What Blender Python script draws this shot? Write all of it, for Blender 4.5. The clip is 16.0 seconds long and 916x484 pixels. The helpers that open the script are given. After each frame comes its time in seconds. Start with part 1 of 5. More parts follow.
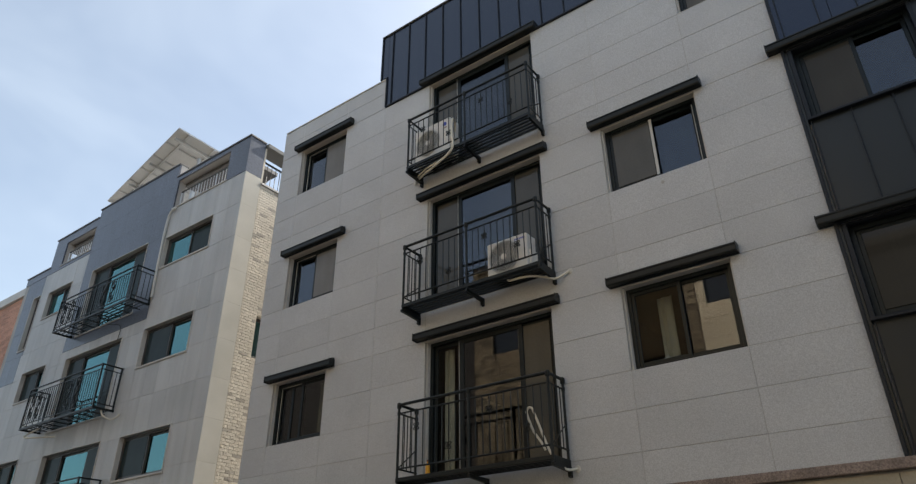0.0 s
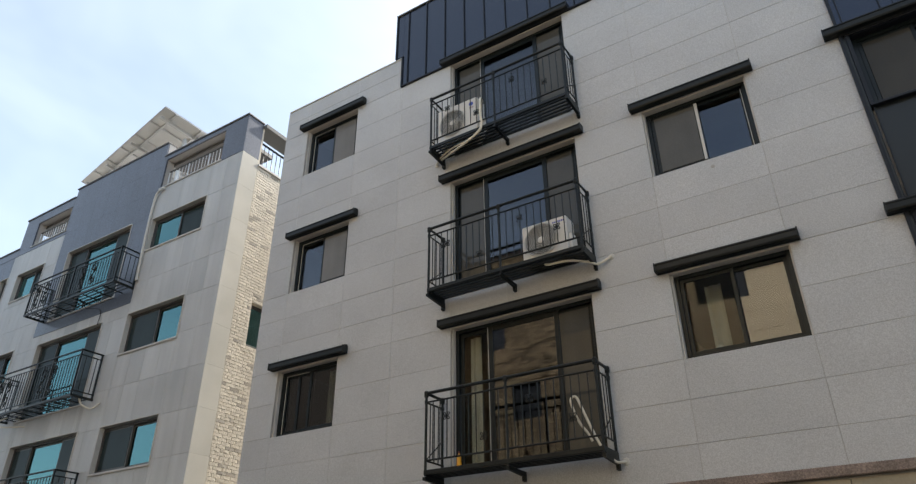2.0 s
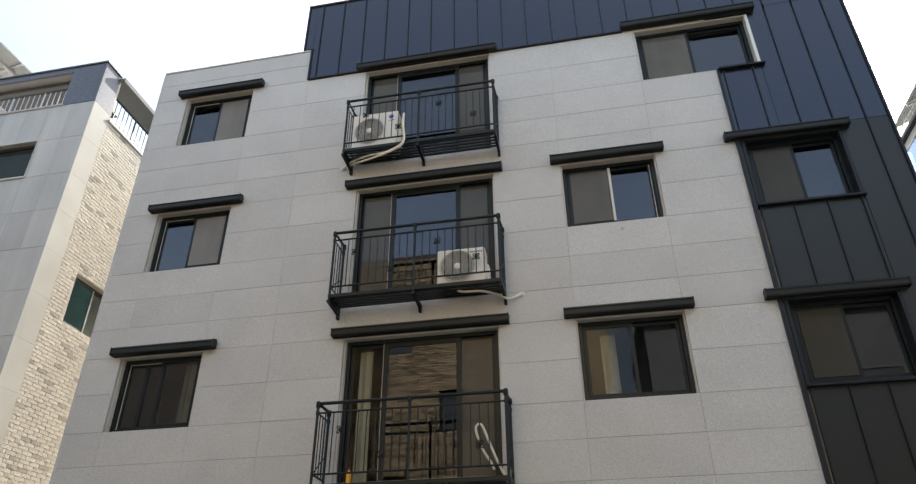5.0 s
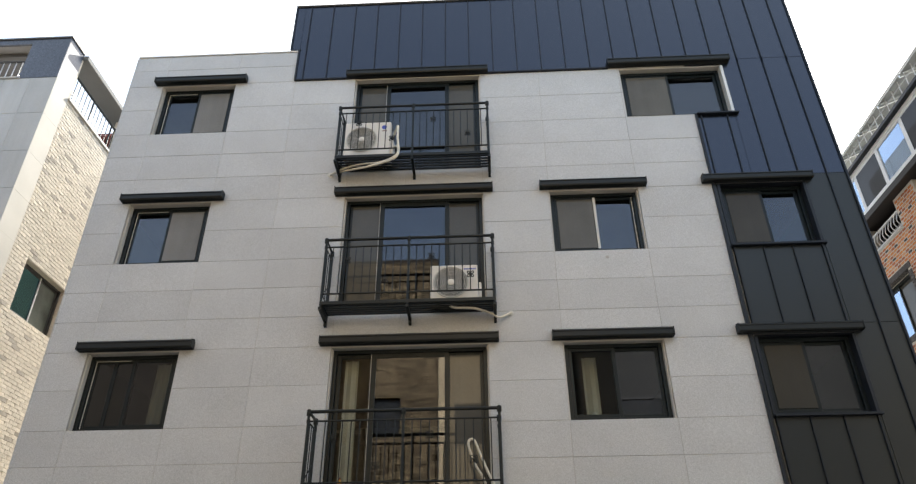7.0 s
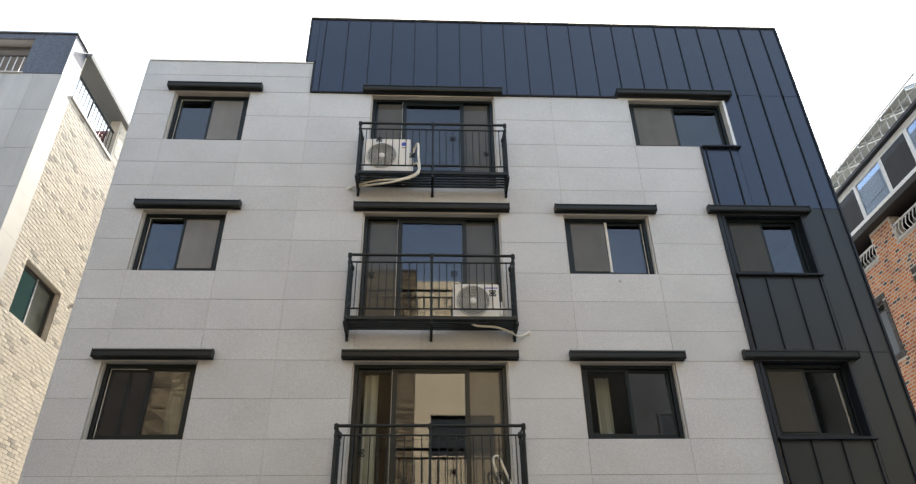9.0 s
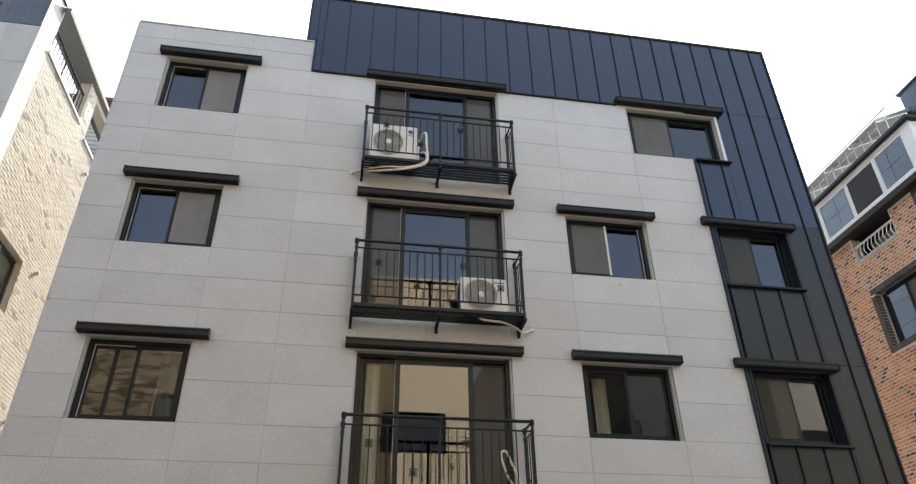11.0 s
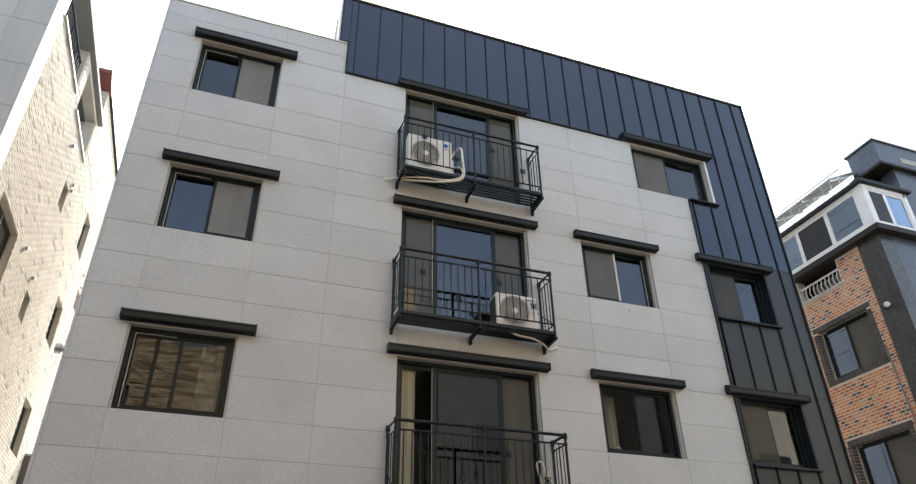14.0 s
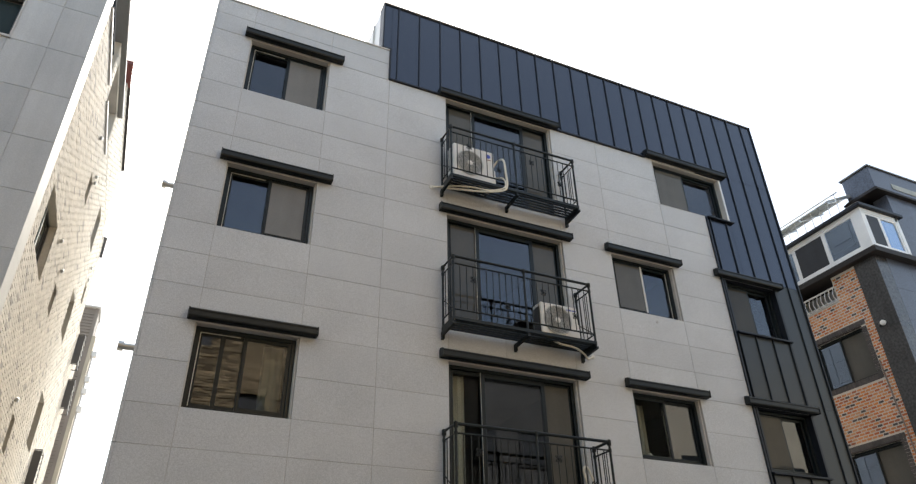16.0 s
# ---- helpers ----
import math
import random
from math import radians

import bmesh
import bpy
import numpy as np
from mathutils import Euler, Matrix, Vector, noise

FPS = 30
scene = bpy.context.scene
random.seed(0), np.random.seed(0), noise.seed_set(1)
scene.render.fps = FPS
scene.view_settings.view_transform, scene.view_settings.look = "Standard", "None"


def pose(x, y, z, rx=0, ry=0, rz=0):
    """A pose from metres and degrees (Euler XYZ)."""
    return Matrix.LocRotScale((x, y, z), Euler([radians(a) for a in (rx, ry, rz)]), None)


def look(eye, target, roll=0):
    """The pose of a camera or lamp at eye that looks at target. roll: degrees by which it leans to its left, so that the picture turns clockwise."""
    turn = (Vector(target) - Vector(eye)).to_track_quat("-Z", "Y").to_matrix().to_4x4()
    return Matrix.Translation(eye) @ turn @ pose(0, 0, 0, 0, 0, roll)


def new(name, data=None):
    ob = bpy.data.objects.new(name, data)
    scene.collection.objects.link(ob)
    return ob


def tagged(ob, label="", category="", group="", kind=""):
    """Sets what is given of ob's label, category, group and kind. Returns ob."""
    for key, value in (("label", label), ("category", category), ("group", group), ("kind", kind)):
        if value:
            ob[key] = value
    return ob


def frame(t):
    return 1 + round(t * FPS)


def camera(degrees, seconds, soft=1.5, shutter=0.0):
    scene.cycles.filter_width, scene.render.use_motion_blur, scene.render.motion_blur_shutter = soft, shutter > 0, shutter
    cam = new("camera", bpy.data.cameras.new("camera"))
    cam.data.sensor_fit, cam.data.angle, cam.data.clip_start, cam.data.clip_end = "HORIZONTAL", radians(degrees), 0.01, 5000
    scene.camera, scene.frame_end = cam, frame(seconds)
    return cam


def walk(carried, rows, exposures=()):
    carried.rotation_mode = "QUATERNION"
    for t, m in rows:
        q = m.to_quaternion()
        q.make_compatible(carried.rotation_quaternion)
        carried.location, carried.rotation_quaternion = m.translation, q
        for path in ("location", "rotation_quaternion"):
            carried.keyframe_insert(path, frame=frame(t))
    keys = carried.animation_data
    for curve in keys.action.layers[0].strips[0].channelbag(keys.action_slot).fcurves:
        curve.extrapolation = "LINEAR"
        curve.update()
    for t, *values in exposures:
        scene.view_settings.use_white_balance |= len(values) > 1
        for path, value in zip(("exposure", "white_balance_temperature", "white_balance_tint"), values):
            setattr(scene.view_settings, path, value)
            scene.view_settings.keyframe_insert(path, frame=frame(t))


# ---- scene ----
cam = camera(66.8, 16.0, soft=1.3)
METRES, EYE, TILT, LEAN, TURN = 11.6, 1.6, 0.0, 0.0, 36.3
ROWS = [
    (0.0, 0.0, 0.0, 0.0, 0.19, 28.81, 0.35),
    (0.5, -0.0217, 0.0259, 0.0003, 0.11, 28.85, 0.42),
    (1.0, -0.046, 0.0399, -0.0009, -0.11, 29.08, 0.44),
    (1.5, -0.0733, 0.0471, -0.0021, -1.11, 29.23, 0.29),
    (2.0, -0.0962, 0.0596, -0.0048, -3.61, 29.24, 0.31),
    (2.5, -0.1216, 0.0695, -0.0057, -6.95, 29.46, 0.33),
    (3.0, -0.1542, 0.0786, -0.0057, -10.96, 29.69, 0.27),
    (3.5, -0.1814, 0.0904, -0.006, -14.89, 29.87, 0.34),
    (4.0, -0.2165, 0.0958, -0.0029, -18.75, 30.07, 0.38),
    (4.5, -0.2475, 0.1, -0.0032, -21.95, 30.41, 0.33),
    (7.0, -0.3888, 0.1428, -0.0002, -33.72, 31.13, 0.49),
    (7.5, -0.419, 0.1513, -0.0005, -34.55, 31.41, 0.58),
    (8.0, -0.4425, 0.1607, 0.0008, -35.38, 31.51, 0.65),
    (8.5, -0.4655, 0.1701, 0.003, -36.33, 31.65, 0.64),
    (9.0, -0.4871, 0.1808, 0.0034, -38.54, 31.69, 0.72),
    (11.5, -0.592, 0.2945, -0.0008, -47.84, 31.72, 0.63),
    (12.0, -0.6228, 0.3165, -0.0013, -50.11, 31.77, 0.65),
    (12.5, -0.6493, 0.3401, -0.0006, -52.33, 31.63, 0.72),
    (13.0, -0.676, 0.3632, -0.0025, -53.83, 31.75, 0.79),
    (13.5, -0.7047, 0.3843, -0.0013, -55.3, 31.76, 0.76),
    (14.0, -0.7278, 0.4093, -0.0019, -56.47, 31.76, 0.88),
    (14.5, -0.7543, 0.4339, -0.002, -57.27, 31.78, 0.9),
    (15.0, -0.7798, 0.4566, -0.0023, -58.45, 31.73, 0.93),
    (15.5, -0.7995, 0.4837, -0.0022, -59.66, 31.68, 0.94),
    (16.0, -0.8228, 0.5099, -0.0028, -60.77, 31.71, 1.03),
]
EXPOSURES = [(0.0, 0.44), (1.0, 0.74), (1.5, 0.79), (2.5, 0.91), (3.5, 1.02), (4.5, 1.1), (7.0, 1.3), (9.0, 1.38), (12.5, 1.3), (14.0, 1.3), (15.0, 1.29), (16.0, 1.05)]
walk(cam, [(t, pose(0, 0, EYE, TILT, LEAN, TURN) @ pose(METRES * x, METRES * y, METRES * z, 90 + pitch, roll, yaw)) for t, x, y, z, yaw, pitch, roll in ROWS], EXPOSURES)

# ---- world, sun ----
SUN_AZ, SUN_EL = 12.5, 41.0
world = bpy.data.worlds.new("sky")
scene.world = world
world.use_nodes = True
wn, wl = world.node_tree.nodes, world.node_tree.links
wn.clear()
w_out = wn.new("ShaderNodeOutputWorld")
w_bg = wn.new("ShaderNodeBackground")
w_sky = wn.new("ShaderNodeTexSky")
w_sky.sky_type = "NISHITA"
w_sky.sun_disc = False
w_sky.sun_elevation = radians(SUN_EL)
w_sky.sun_rotation = radians(SUN_AZ)
w_sky.altitude = 0
w_sky.air_density, w_sky.dust_density, w_sky.ozone_density = 1.0, 2.2, 1.0
w_tc = wn.new("ShaderNodeTexCoord")
w_map = wn.new("ShaderNodeMapping")
w_map.inputs["Scale"].default_value = (1.2, 1.2, 2.4)
w_noise = wn.new("ShaderNodeTexNoise")
w_noise.inputs["Scale"].default_value = 1.7
w_noise.inputs["Detail"].default_value = 4
w_noise.inputs["Roughness"].default_value = 0.55
w_noise.inputs["Distortion"].default_value = 0.6
w_ramp = wn.new("ShaderNodeMapRange")
w_ramp.inputs["From Min"].default_value, w_ramp.inputs["From Max"].default_value = 0.2, 1.0
w_ramp.inputs["To Min"].default_value, w_ramp.inputs["To Max"].default_value = 0.05, 0.24
w_mix = wn.new("ShaderNodeMix")
w_mix.data_type = "RGBA"
w_mix.inputs[7].default_value = (12.8, 13.5, 13.2, 1)
wl.new(w_tc.outputs["Generated"], w_map.inputs["Vector"])
wl.new(w_map.outputs["Vector"], w_noise.inputs["Vector"])
wl.new(w_noise.outputs["Fac"], w_ramp.inputs["Value"])
wl.new(w_ramp.outputs["Result"], w_mix.inputs[0])
w_tint = wn.new("ShaderNodeVectorMath")
w_tint.operation = "MULTIPLY"
w_tint.inputs[1].default_value = (0.985, 1.0, 0.965)
wl.new(w_sky.outputs["Color"], w_tint.inputs[0])
wl.new(w_tint.outputs[0], w_mix.inputs[6])
wl.new(w_mix.outputs[2], w_bg.inputs["Color"])
w_bg.inputs["Strength"].default_value = 0.15
wl.new(w_bg.outputs["Background"], w_out.inputs["Surface"])

sun = new("sun", bpy.data.lights.new("sun", "SUN"))
sun.data.energy, sun.data.angle, sun.data.color = 5.0, radians(0.6), (1.0, 0.95, 0.87)
to_sun = Vector((math.sin(radians(SUN_AZ)) * math.cos(radians(SUN_EL)), math.cos(radians(SUN_AZ)) * math.cos(radians(SUN_EL)), math.sin(radians(SUN_EL))))
sun.matrix_world = look(to_sun * 60, (0, 0, 0))


# ---- materials ----
def surf(name, color, var=0.08, scale=0.8, fine=0.06, fine_scale=60.0, rough=0.7, metal=0.0, bump=0.0, bump_scale=60.0, each=0.0, island=0.0,
         streak=0.0, spec=0.5, tint=None, coat=0.0, sheen_tint=None, tones=None):
    """A surface with large stains, fine grain and relief at real size; each: change from piece to piece."""
    m = bpy.data.materials.new(name)
    m.use_nodes = True
    nt = m.node_tree
    n, l = nt.nodes, nt.links
    bsdf = n["Principled BSDF"]
    geo = n.new("ShaderNodeNewGeometry")
    def noise_factor(sc, amount, detail=4.0, stretch=None):
        vec = geo.outputs["Position"]
        if stretch:
            mp = n.new("ShaderNodeMapping")
            mp.inputs["Scale"].default_value = stretch
            l.new(vec, mp.inputs["Vector"])
            vec = mp.outputs["Vector"]
        t = n.new("ShaderNodeTexNoise")
        t.inputs["Scale"].default_value, t.inputs["Detail"].default_value = sc, detail
        l.new(vec, t.inputs["Vector"])
        r = n.new("ShaderNodeMapRange")
        r.inputs["From Min"].default_value, r.inputs["From Max"].default_value = 0.3, 0.7
        r.inputs["To Min"].default_value, r.inputs["To Max"].default_value = 1 - amount, 1 + amount
        l.new(t.outputs["Fac"], r.inputs["Value"])
        return r.outputs["Result"]
    facs = []
    if var:
        facs.append(noise_factor(scale, var))
    if fine:
        facs.append(noise_factor(fine_scale, fine, 2.0))
    if streak:
        facs.append(noise_factor(1.0, streak, 5.0, (5.0, 5.0, 0.35)))
    if each:
        oi = n.new("ShaderNodeObjectInfo")
        r = n.new("ShaderNodeMapRange")
        r.inputs["To Min"].default_value, r.inputs["To Max"].default_value = 1 - each, 1 + each
        l.new(oi.outputs["Random"], r.inputs["Value"])
        facs.append(r.outputs["Result"])
    if island:
        r = n.new("ShaderNodeMapRange")
        r.inputs["To Min"].default_value, r.inputs["To Max"].default_value = 1 - island, 1 + island
        l.new(geo.outputs["Random Per Island"], r.inputs["Value"])
        facs.append(r.outputs["Result"])
    col = n.new("ShaderNodeRGB")
    col.outputs[0].default_value = (*color, 1)
    out = col.outputs[0]
    if tones:
        pick = n.new("ShaderNodeObjectInfo")
        total, part_of = n.new("ShaderNodeMath"), n.new("ShaderNodeMath")
        total.operation, part_of.operation = "ADD", "FRACT"
        l.new(pick.outputs["Random"], total.inputs[0])
        l.new(geo.outputs["Random Per Island"], total.inputs[1])
        l.new(total.outputs[0], part_of.inputs[0])
        band = n.new("ShaderNodeValToRGB")
        band.color_ramp.interpolation = "CONSTANT"
        for i, c in enumerate(tones):
            e = band.color_ramp.elements[i] if i < 2 else band.color_ramp.elements.new(i / len(tones))
            e.position, e.color = i / len(tones), (*c, 1)
        l.new(part_of.outputs[0], band.inputs[0])
        out = band.outputs[0]
    if tint:
        t = n.new("ShaderNodeTexNoise")
        t.inputs["Scale"].default_value = tint[1]
        l.new(geo.outputs["Position"], t.inputs["Vector"])
        r = n.new("ShaderNodeMapRange")
        r.inputs["From Min"].default_value, r.inputs["From Max"].default_value = tint[2], tint[2] + 0.1
        l.new(t.outputs["Fac"], r.inputs["Value"])
        mx = n.new("ShaderNodeMix")
        mx.data_type = "RGBA"
        l.new(r.outputs["Result"], mx.inputs[0])
        l.new(out, mx.inputs[6])
        mx.inputs[7].default_value = (*tint[0], 1)
        out = mx.outputs[2]
    for f in facs:
        sc = n.new("ShaderNodeVectorMath")
        sc.operation = "SCALE"
        l.new(out, sc.inputs[0])
        l.new(f, sc.inputs["Scale"])
        out = sc.outputs[0]
    l.new(out, bsdf.inputs["Base Color"])
    bsdf.inputs["Roughness"].default_value, bsdf.inputs["Metallic"].default_value = rough, metal
    bsdf.inputs["Specular IOR Level"].default_value = spec
    bsdf.inputs["Coat Weight"].default_value = coat
    if sheen_tint:
        bsdf.inputs["Specular Tint"].default_value = (*sheen_tint, 1)
    if bump:
        t = n.new("ShaderNodeTexNoise")
        t.inputs["Scale"].default_value, t.inputs["Detail"].default_value = bump_scale, 3.0
        l.new(geo.outputs["Position"], t.inputs["Vector"])
        b = n.new("ShaderNodeBump")
        b.inputs["Strength"].default_value, b.inputs["Distance"].default_value = bump, 0.01
        l.new(t.outputs["Fac"], b.inputs["Height"])
        l.new(b.outputs["Normal"], bsdf.inputs["Normal"])
    return m


def glass(name, through_color, gloss_color, gain, base):
    """Coated window glass: clear, with a mirror image that grows towards flat angles."""
    m = bpy.data.materials.new(name)
    m.use_nodes = True
    n, l = m.node_tree.nodes, m.node_tree.links
    n.clear()
    out, mix = n.new("ShaderNodeOutputMaterial"), n.new("ShaderNodeMixShader")
    tr, gl, fr = n.new("ShaderNodeBsdfTransparent"), n.new("ShaderNodeBsdfGlossy"), n.new("ShaderNodeLayerWeight")
    tr.inputs["Color"].default_value = (*through_color, 1)
    gl.inputs["Color"].default_value = (*gloss_color, 1)
    gl.inputs["Roughness"].default_value = 0.0
    fr.inputs["Blend"].default_value = 0.5
    pw, sch = n.new("ShaderNodeMath"), n.new("ShaderNodeMath")
    pw.operation, sch.operation = "POWER", "MULTIPLY_ADD"
    pw.inputs[1].default_value, sch.inputs[1].default_value, sch.inputs[2].default_value = 5.0, 0.96, 0.04
    l.new(fr.outputs["Facing"], pw.inputs[0])
    l.new(pw.outputs[0], sch.inputs[0])
    ma = n.new("ShaderNodeMath")
    ma.operation, ma.use_clamp = "MULTIPLY_ADD", True
    ma.inputs[1].default_value, ma.inputs[2].default_value = gain, base
    wave = n.new("ShaderNodeTexNoise")
    wave.inputs["Scale"].default_value = 1.3
    geo = n.new("ShaderNodeNewGeometry")
    l.new(geo.outputs["Position"], wave.inputs["Vector"])
    bp = n.new("ShaderNodeBump")
    bp.inputs["Strength"].default_value, bp.inputs["Distance"].default_value = 0.03, 0.008
    l.new(wave.outputs["Fac"], bp.inputs["Height"])
    l.new(bp.outputs["Normal"], gl.inputs["Normal"])
    l.new(sch.outputs[0], ma.inputs[0])
    l.new(ma.outputs[0], mix.inputs[0])
    l.new(tr.outputs[0], mix.inputs[1])
    l.new(gl.outputs[0], mix.inputs[2])
    l.new(mix.outputs[0], out.inputs["Surface"])
    return m


def mesh_screen(name, color, cover):
    """Woven insect screen before a pane: matt threads with a faint sheen of the pane."""
    return surf(name, color, 0.10, 1.6, 0.05, 40, 0.9, spec=0.2, coat=(1 - cover) * 1.3, streak=0.06)


GRANITE = surf("flamed light granite", (0.484, 0.490, 0.497), 0.05, 1.3, 0.16, 75, 0.66, bump=0.16, bump_scale=110, each=0.045)
JOINT = surf("grey joint sealant", (0.40, 0.385, 0.36), 0.1, 3, 0.05, 40, 0.8)
CORE = surf("concrete", (0.38, 0.37, 0.36), 0.1, 1, 0.06, 40, 0.9, bump=0.1)
COPING = surf("pale metal coping", (0.62, 0.60, 0.56), 0.05, 2, 0.03, 60, 0.45, 0.3)
CLAD = surf("dark blue-grey standing seam metal", (0.010, 0.013, 0.018), 0.06, 0.6, 0.04, 120, 0.24, 0.0, spec=0.9, sheen_tint=(0.60, 0.68, 0.90), bump=0.05, bump_scale=1.6, each=0.06)
# same metal as CLAD; the lower sheets' weaker sky reflection is put into its colour
CLAD_LESS_SKY = surf("seamed metal, lower copy with sky reflection toned out", (0.0125, 0.0155, 0.0162), 0.06, 0.6, 0.04, 120, 0.36, 0.0, spec=0.42, bump=0.05, bump_scale=1.6, each=0.06)
CLAD_EDGE = surf("dark folded metal flashing", (0.012, 0.015, 0.021), 0.05, 2, 0.05, 90, 0.45, 0.1, spec=0.3)
HOOD = surf("charcoal painted metal hood", (0.0110, 0.0132, 0.0132), 0.1, 3, 0.06, 80, 0.42, 0.0, streak=0.1, spec=0.3)
FRAME = surf("dark green-grey window profile", (0.0065, 0.0105, 0.0115), 0.08, 4, 0.03, 90, 0.36, spec=0.3)
SEAL = surf("pale sealing strip", (0.55, 0.54, 0.50), 0.05, 8, 0.03, 90, 0.5)
GLASS = glass("clear coated glass", (0.62, 0.64, 0.62), (0.74, 0.77, 0.87), 1.15, 0.034)
GLASS_CLEAR = glass("clear plain glass", (0.78, 0.80, 0.78), (0.86, 0.86, 0.88), 0.42, 0.0)
SCREEN = mesh_screen("grey insect screen", (0.098, 0.092, 0.079), 0.60)
SCREEN_MID = mesh_screen("brown-grey insect screen", (0.072, 0.068, 0.057), 0.50)
SCREEN_SIDE = mesh_screen("dark grey insect screen", (0.046, 0.043, 0.036), 0.72)
PANE_FAR = surf("dark window glass", (0.030, 0.032, 0.034), 0.2, 0.8, 0.03, 60, 0.25)
SCREEN_PALE = mesh_screen("pale grey insect screen", (0.180, 0.173, 0.160), 0.70)
SCREEN_DARK = mesh_screen("dark insect screen", (0.020, 0.034, 0.035), 0.82)
INSIDE = surf("interior paint", (0.22, 0.20, 0.17), 0.1, 1, 0.03, 50, 0.8)
INFLOOR = surf("interior wood floor", (0.22, 0.15, 0.09), 0.15, 2, 0.05, 50, 0.5)
CURTAIN = surf("pale curtain cloth", (0.60, 0.57, 0.51), 0.1, 3, 0.05, 80, 0.9)
BALC = surf("black powder-coated steel", (0.0065, 0.0095, 0.0098), 0.1, 4, 0.05, 80, 0.44, 0.0, spec=0.32)
BAND = surf("grey-pink granite ledge", (0.24, 0.185, 0.155), 0.18, 3, 0.35, 60, 0.8, bump=0.3, bump_scale=120, streak=0.15)
AC_WHITE = surf("off-white enamelled steel", (0.72, 0.70, 0.66), 0.05, 3, 0.03, 90, 0.4, streak=0.05)
AC_GRILLE = surf("grey plastic grille", (0.52, 0.52, 0.50), 0.05, 5, 0.03, 90, 0.5)
AC_FAN = surf("grey fan recess", (0.13, 0.13, 0.13), 0.1, 5, 0.03, 90, 0.6)
AC_DARK = surf("dark plastic", (0.06, 0.06, 0.06), 0.1, 5, 0.03, 90, 0.6)
LOGO = surf("blue emblem", (0.05, 0.08, 0.42), 0.03, 8, 0.02, 90, 0.4)
HOSE = surf("cream foam pipe wrap", (0.66, 0.62, 0.52), 0.1, 6, 0.06, 60, 0.7, bump=0.2, bump_scale=40)
BOTTLE = surf("orange-yellow plastic", (0.75, 0.36, 0.02), 0.06, 10, 0.03, 90, 0.35)
PANEL = surf("grey honed stone panel", (0.47, 0.47, 0.46), 0.08, 0.7, 0.08, 60, 0.5, bump=0.05, each=0.09, streak=0.07)
STRIP = surf("smooth pale stone return", (0.485, 0.465, 0.415), 0.08, 1.2, 0.06, 60, 0.62, spec=0.08, bump=0.04, each=0.04)
BLUEGRAN = surf("polished blue-grey granite", (0.074, 0.084, 0.112), 0.10, 1.2, 0.42, 34, 0.30, bump=0.02, each=0.07, streak=0.06)
CREAM = surf("cream split-face brick", (0.66, 0.605, 0.515), 0.06, 1.5, 0.14, 30, 0.95, spec=0.05, bump=0.8, bump_scale=34, each=0.07, island=0.07)
CREAM_BACK = surf("pale mortar", (0.56, 0.51, 0.43), 0.1, 2, 0.08, 50, 0.95, spec=0.05)
TEAL = glass("green-tinted coated glass", (0.20, 0.42, 0.38), (0.30, 0.56, 0.58), 1.8, 0.20)
PALE_PANE = surf("pale green blind behind glass", (0.15, 0.17, 0.15), 0.35, 2.4, 0.05, 60, 0.25)
BAYGLASS = glass("blue reflecting glass", (0.5, 0.55, 0.6), (0.64, 0.78, 0.98), 2.0, 0.24)
ALU = surf("brown-grey aluminium profile", (0.075, 0.072, 0.07), 0.06, 4, 0.03, 90, 0.4, 0.3)
SILL = surf("pale stone sill", (0.50, 0.48, 0.45), 0.08, 3, 0.06, 60, 0.7)
DARKCOP = surf("brown-grey coping", (0.12, 0.115, 0.11), 0.08, 3, 0.05, 60, 0.5, 0.2)
STEEL = surf("brushed steel rail", (0.55, 0.55, 0.54), 0.05, 6, 0.04, 90, 0.3, 0.85)
PV_BACK = surf("white panel backsheet", (0.62, 0.62, 0.60), 0.06, 2, 0.03, 60, 0.55)
PV_FRAME = surf("anodised frame", (0.50, 0.50, 0.49), 0.05, 4, 0.03, 60, 0.4, 0.6)
PV_CELL = surf("solar cells", (0.02, 0.03, 0.07), 0.1, 4, 0.03, 60, 0.3)
RED = surf("red-brown tin cornice", (0.17, 0.05, 0.04), 0.1, 2, 0.05, 60, 0.6)
BRICK = surf("orange clay brick", (0.62, 0.235, 0.085), 0.10, 2, 0.16, 60, 0.85, bump=0.4, bump_scale=50, tones=[(0.58, 0.185, 0.048), (0.60, 0.260, 0.105), (0.46, 0.130, 0.038), (0.60, 0.31, 0.16), (0.56, 0.220, 0.075), (0.36, 0.120, 0.052), (0.62, 0.230, 0.060)])
BRICK_DARK = surf("dark fired brick", (0.075, 0.065, 0.06), 0.12, 2, 0.16, 60, 0.8, bump=0.4, bump_scale=50, each=0.2)
MORTAR = surf("pale grey mortar", (0.62, 0.575, 0.51), 0.1, 2, 0.08, 60, 0.9, bump=0.2)
DARKGRAN = surf("dark polished granite", (0.055, 0.054, 0.054), 0.25, 1.6, 0.4, 18, 0.22, bump=0.02, streak=0.15)
PVC = surf("white vinyl profile", (0.78, 0.78, 0.77), 0.04, 3, 0.03, 60, 0.35)
BROWN = surf("dark brown fascia", (0.022, 0.018, 0.016), 0.1, 2, 0.05, 60, 0.55, spec=0.25)
TARP = surf("weathered canopy sheet", (0.34, 0.34, 0.30), 0.2, 1.5, 0.1, 30, 0.6)
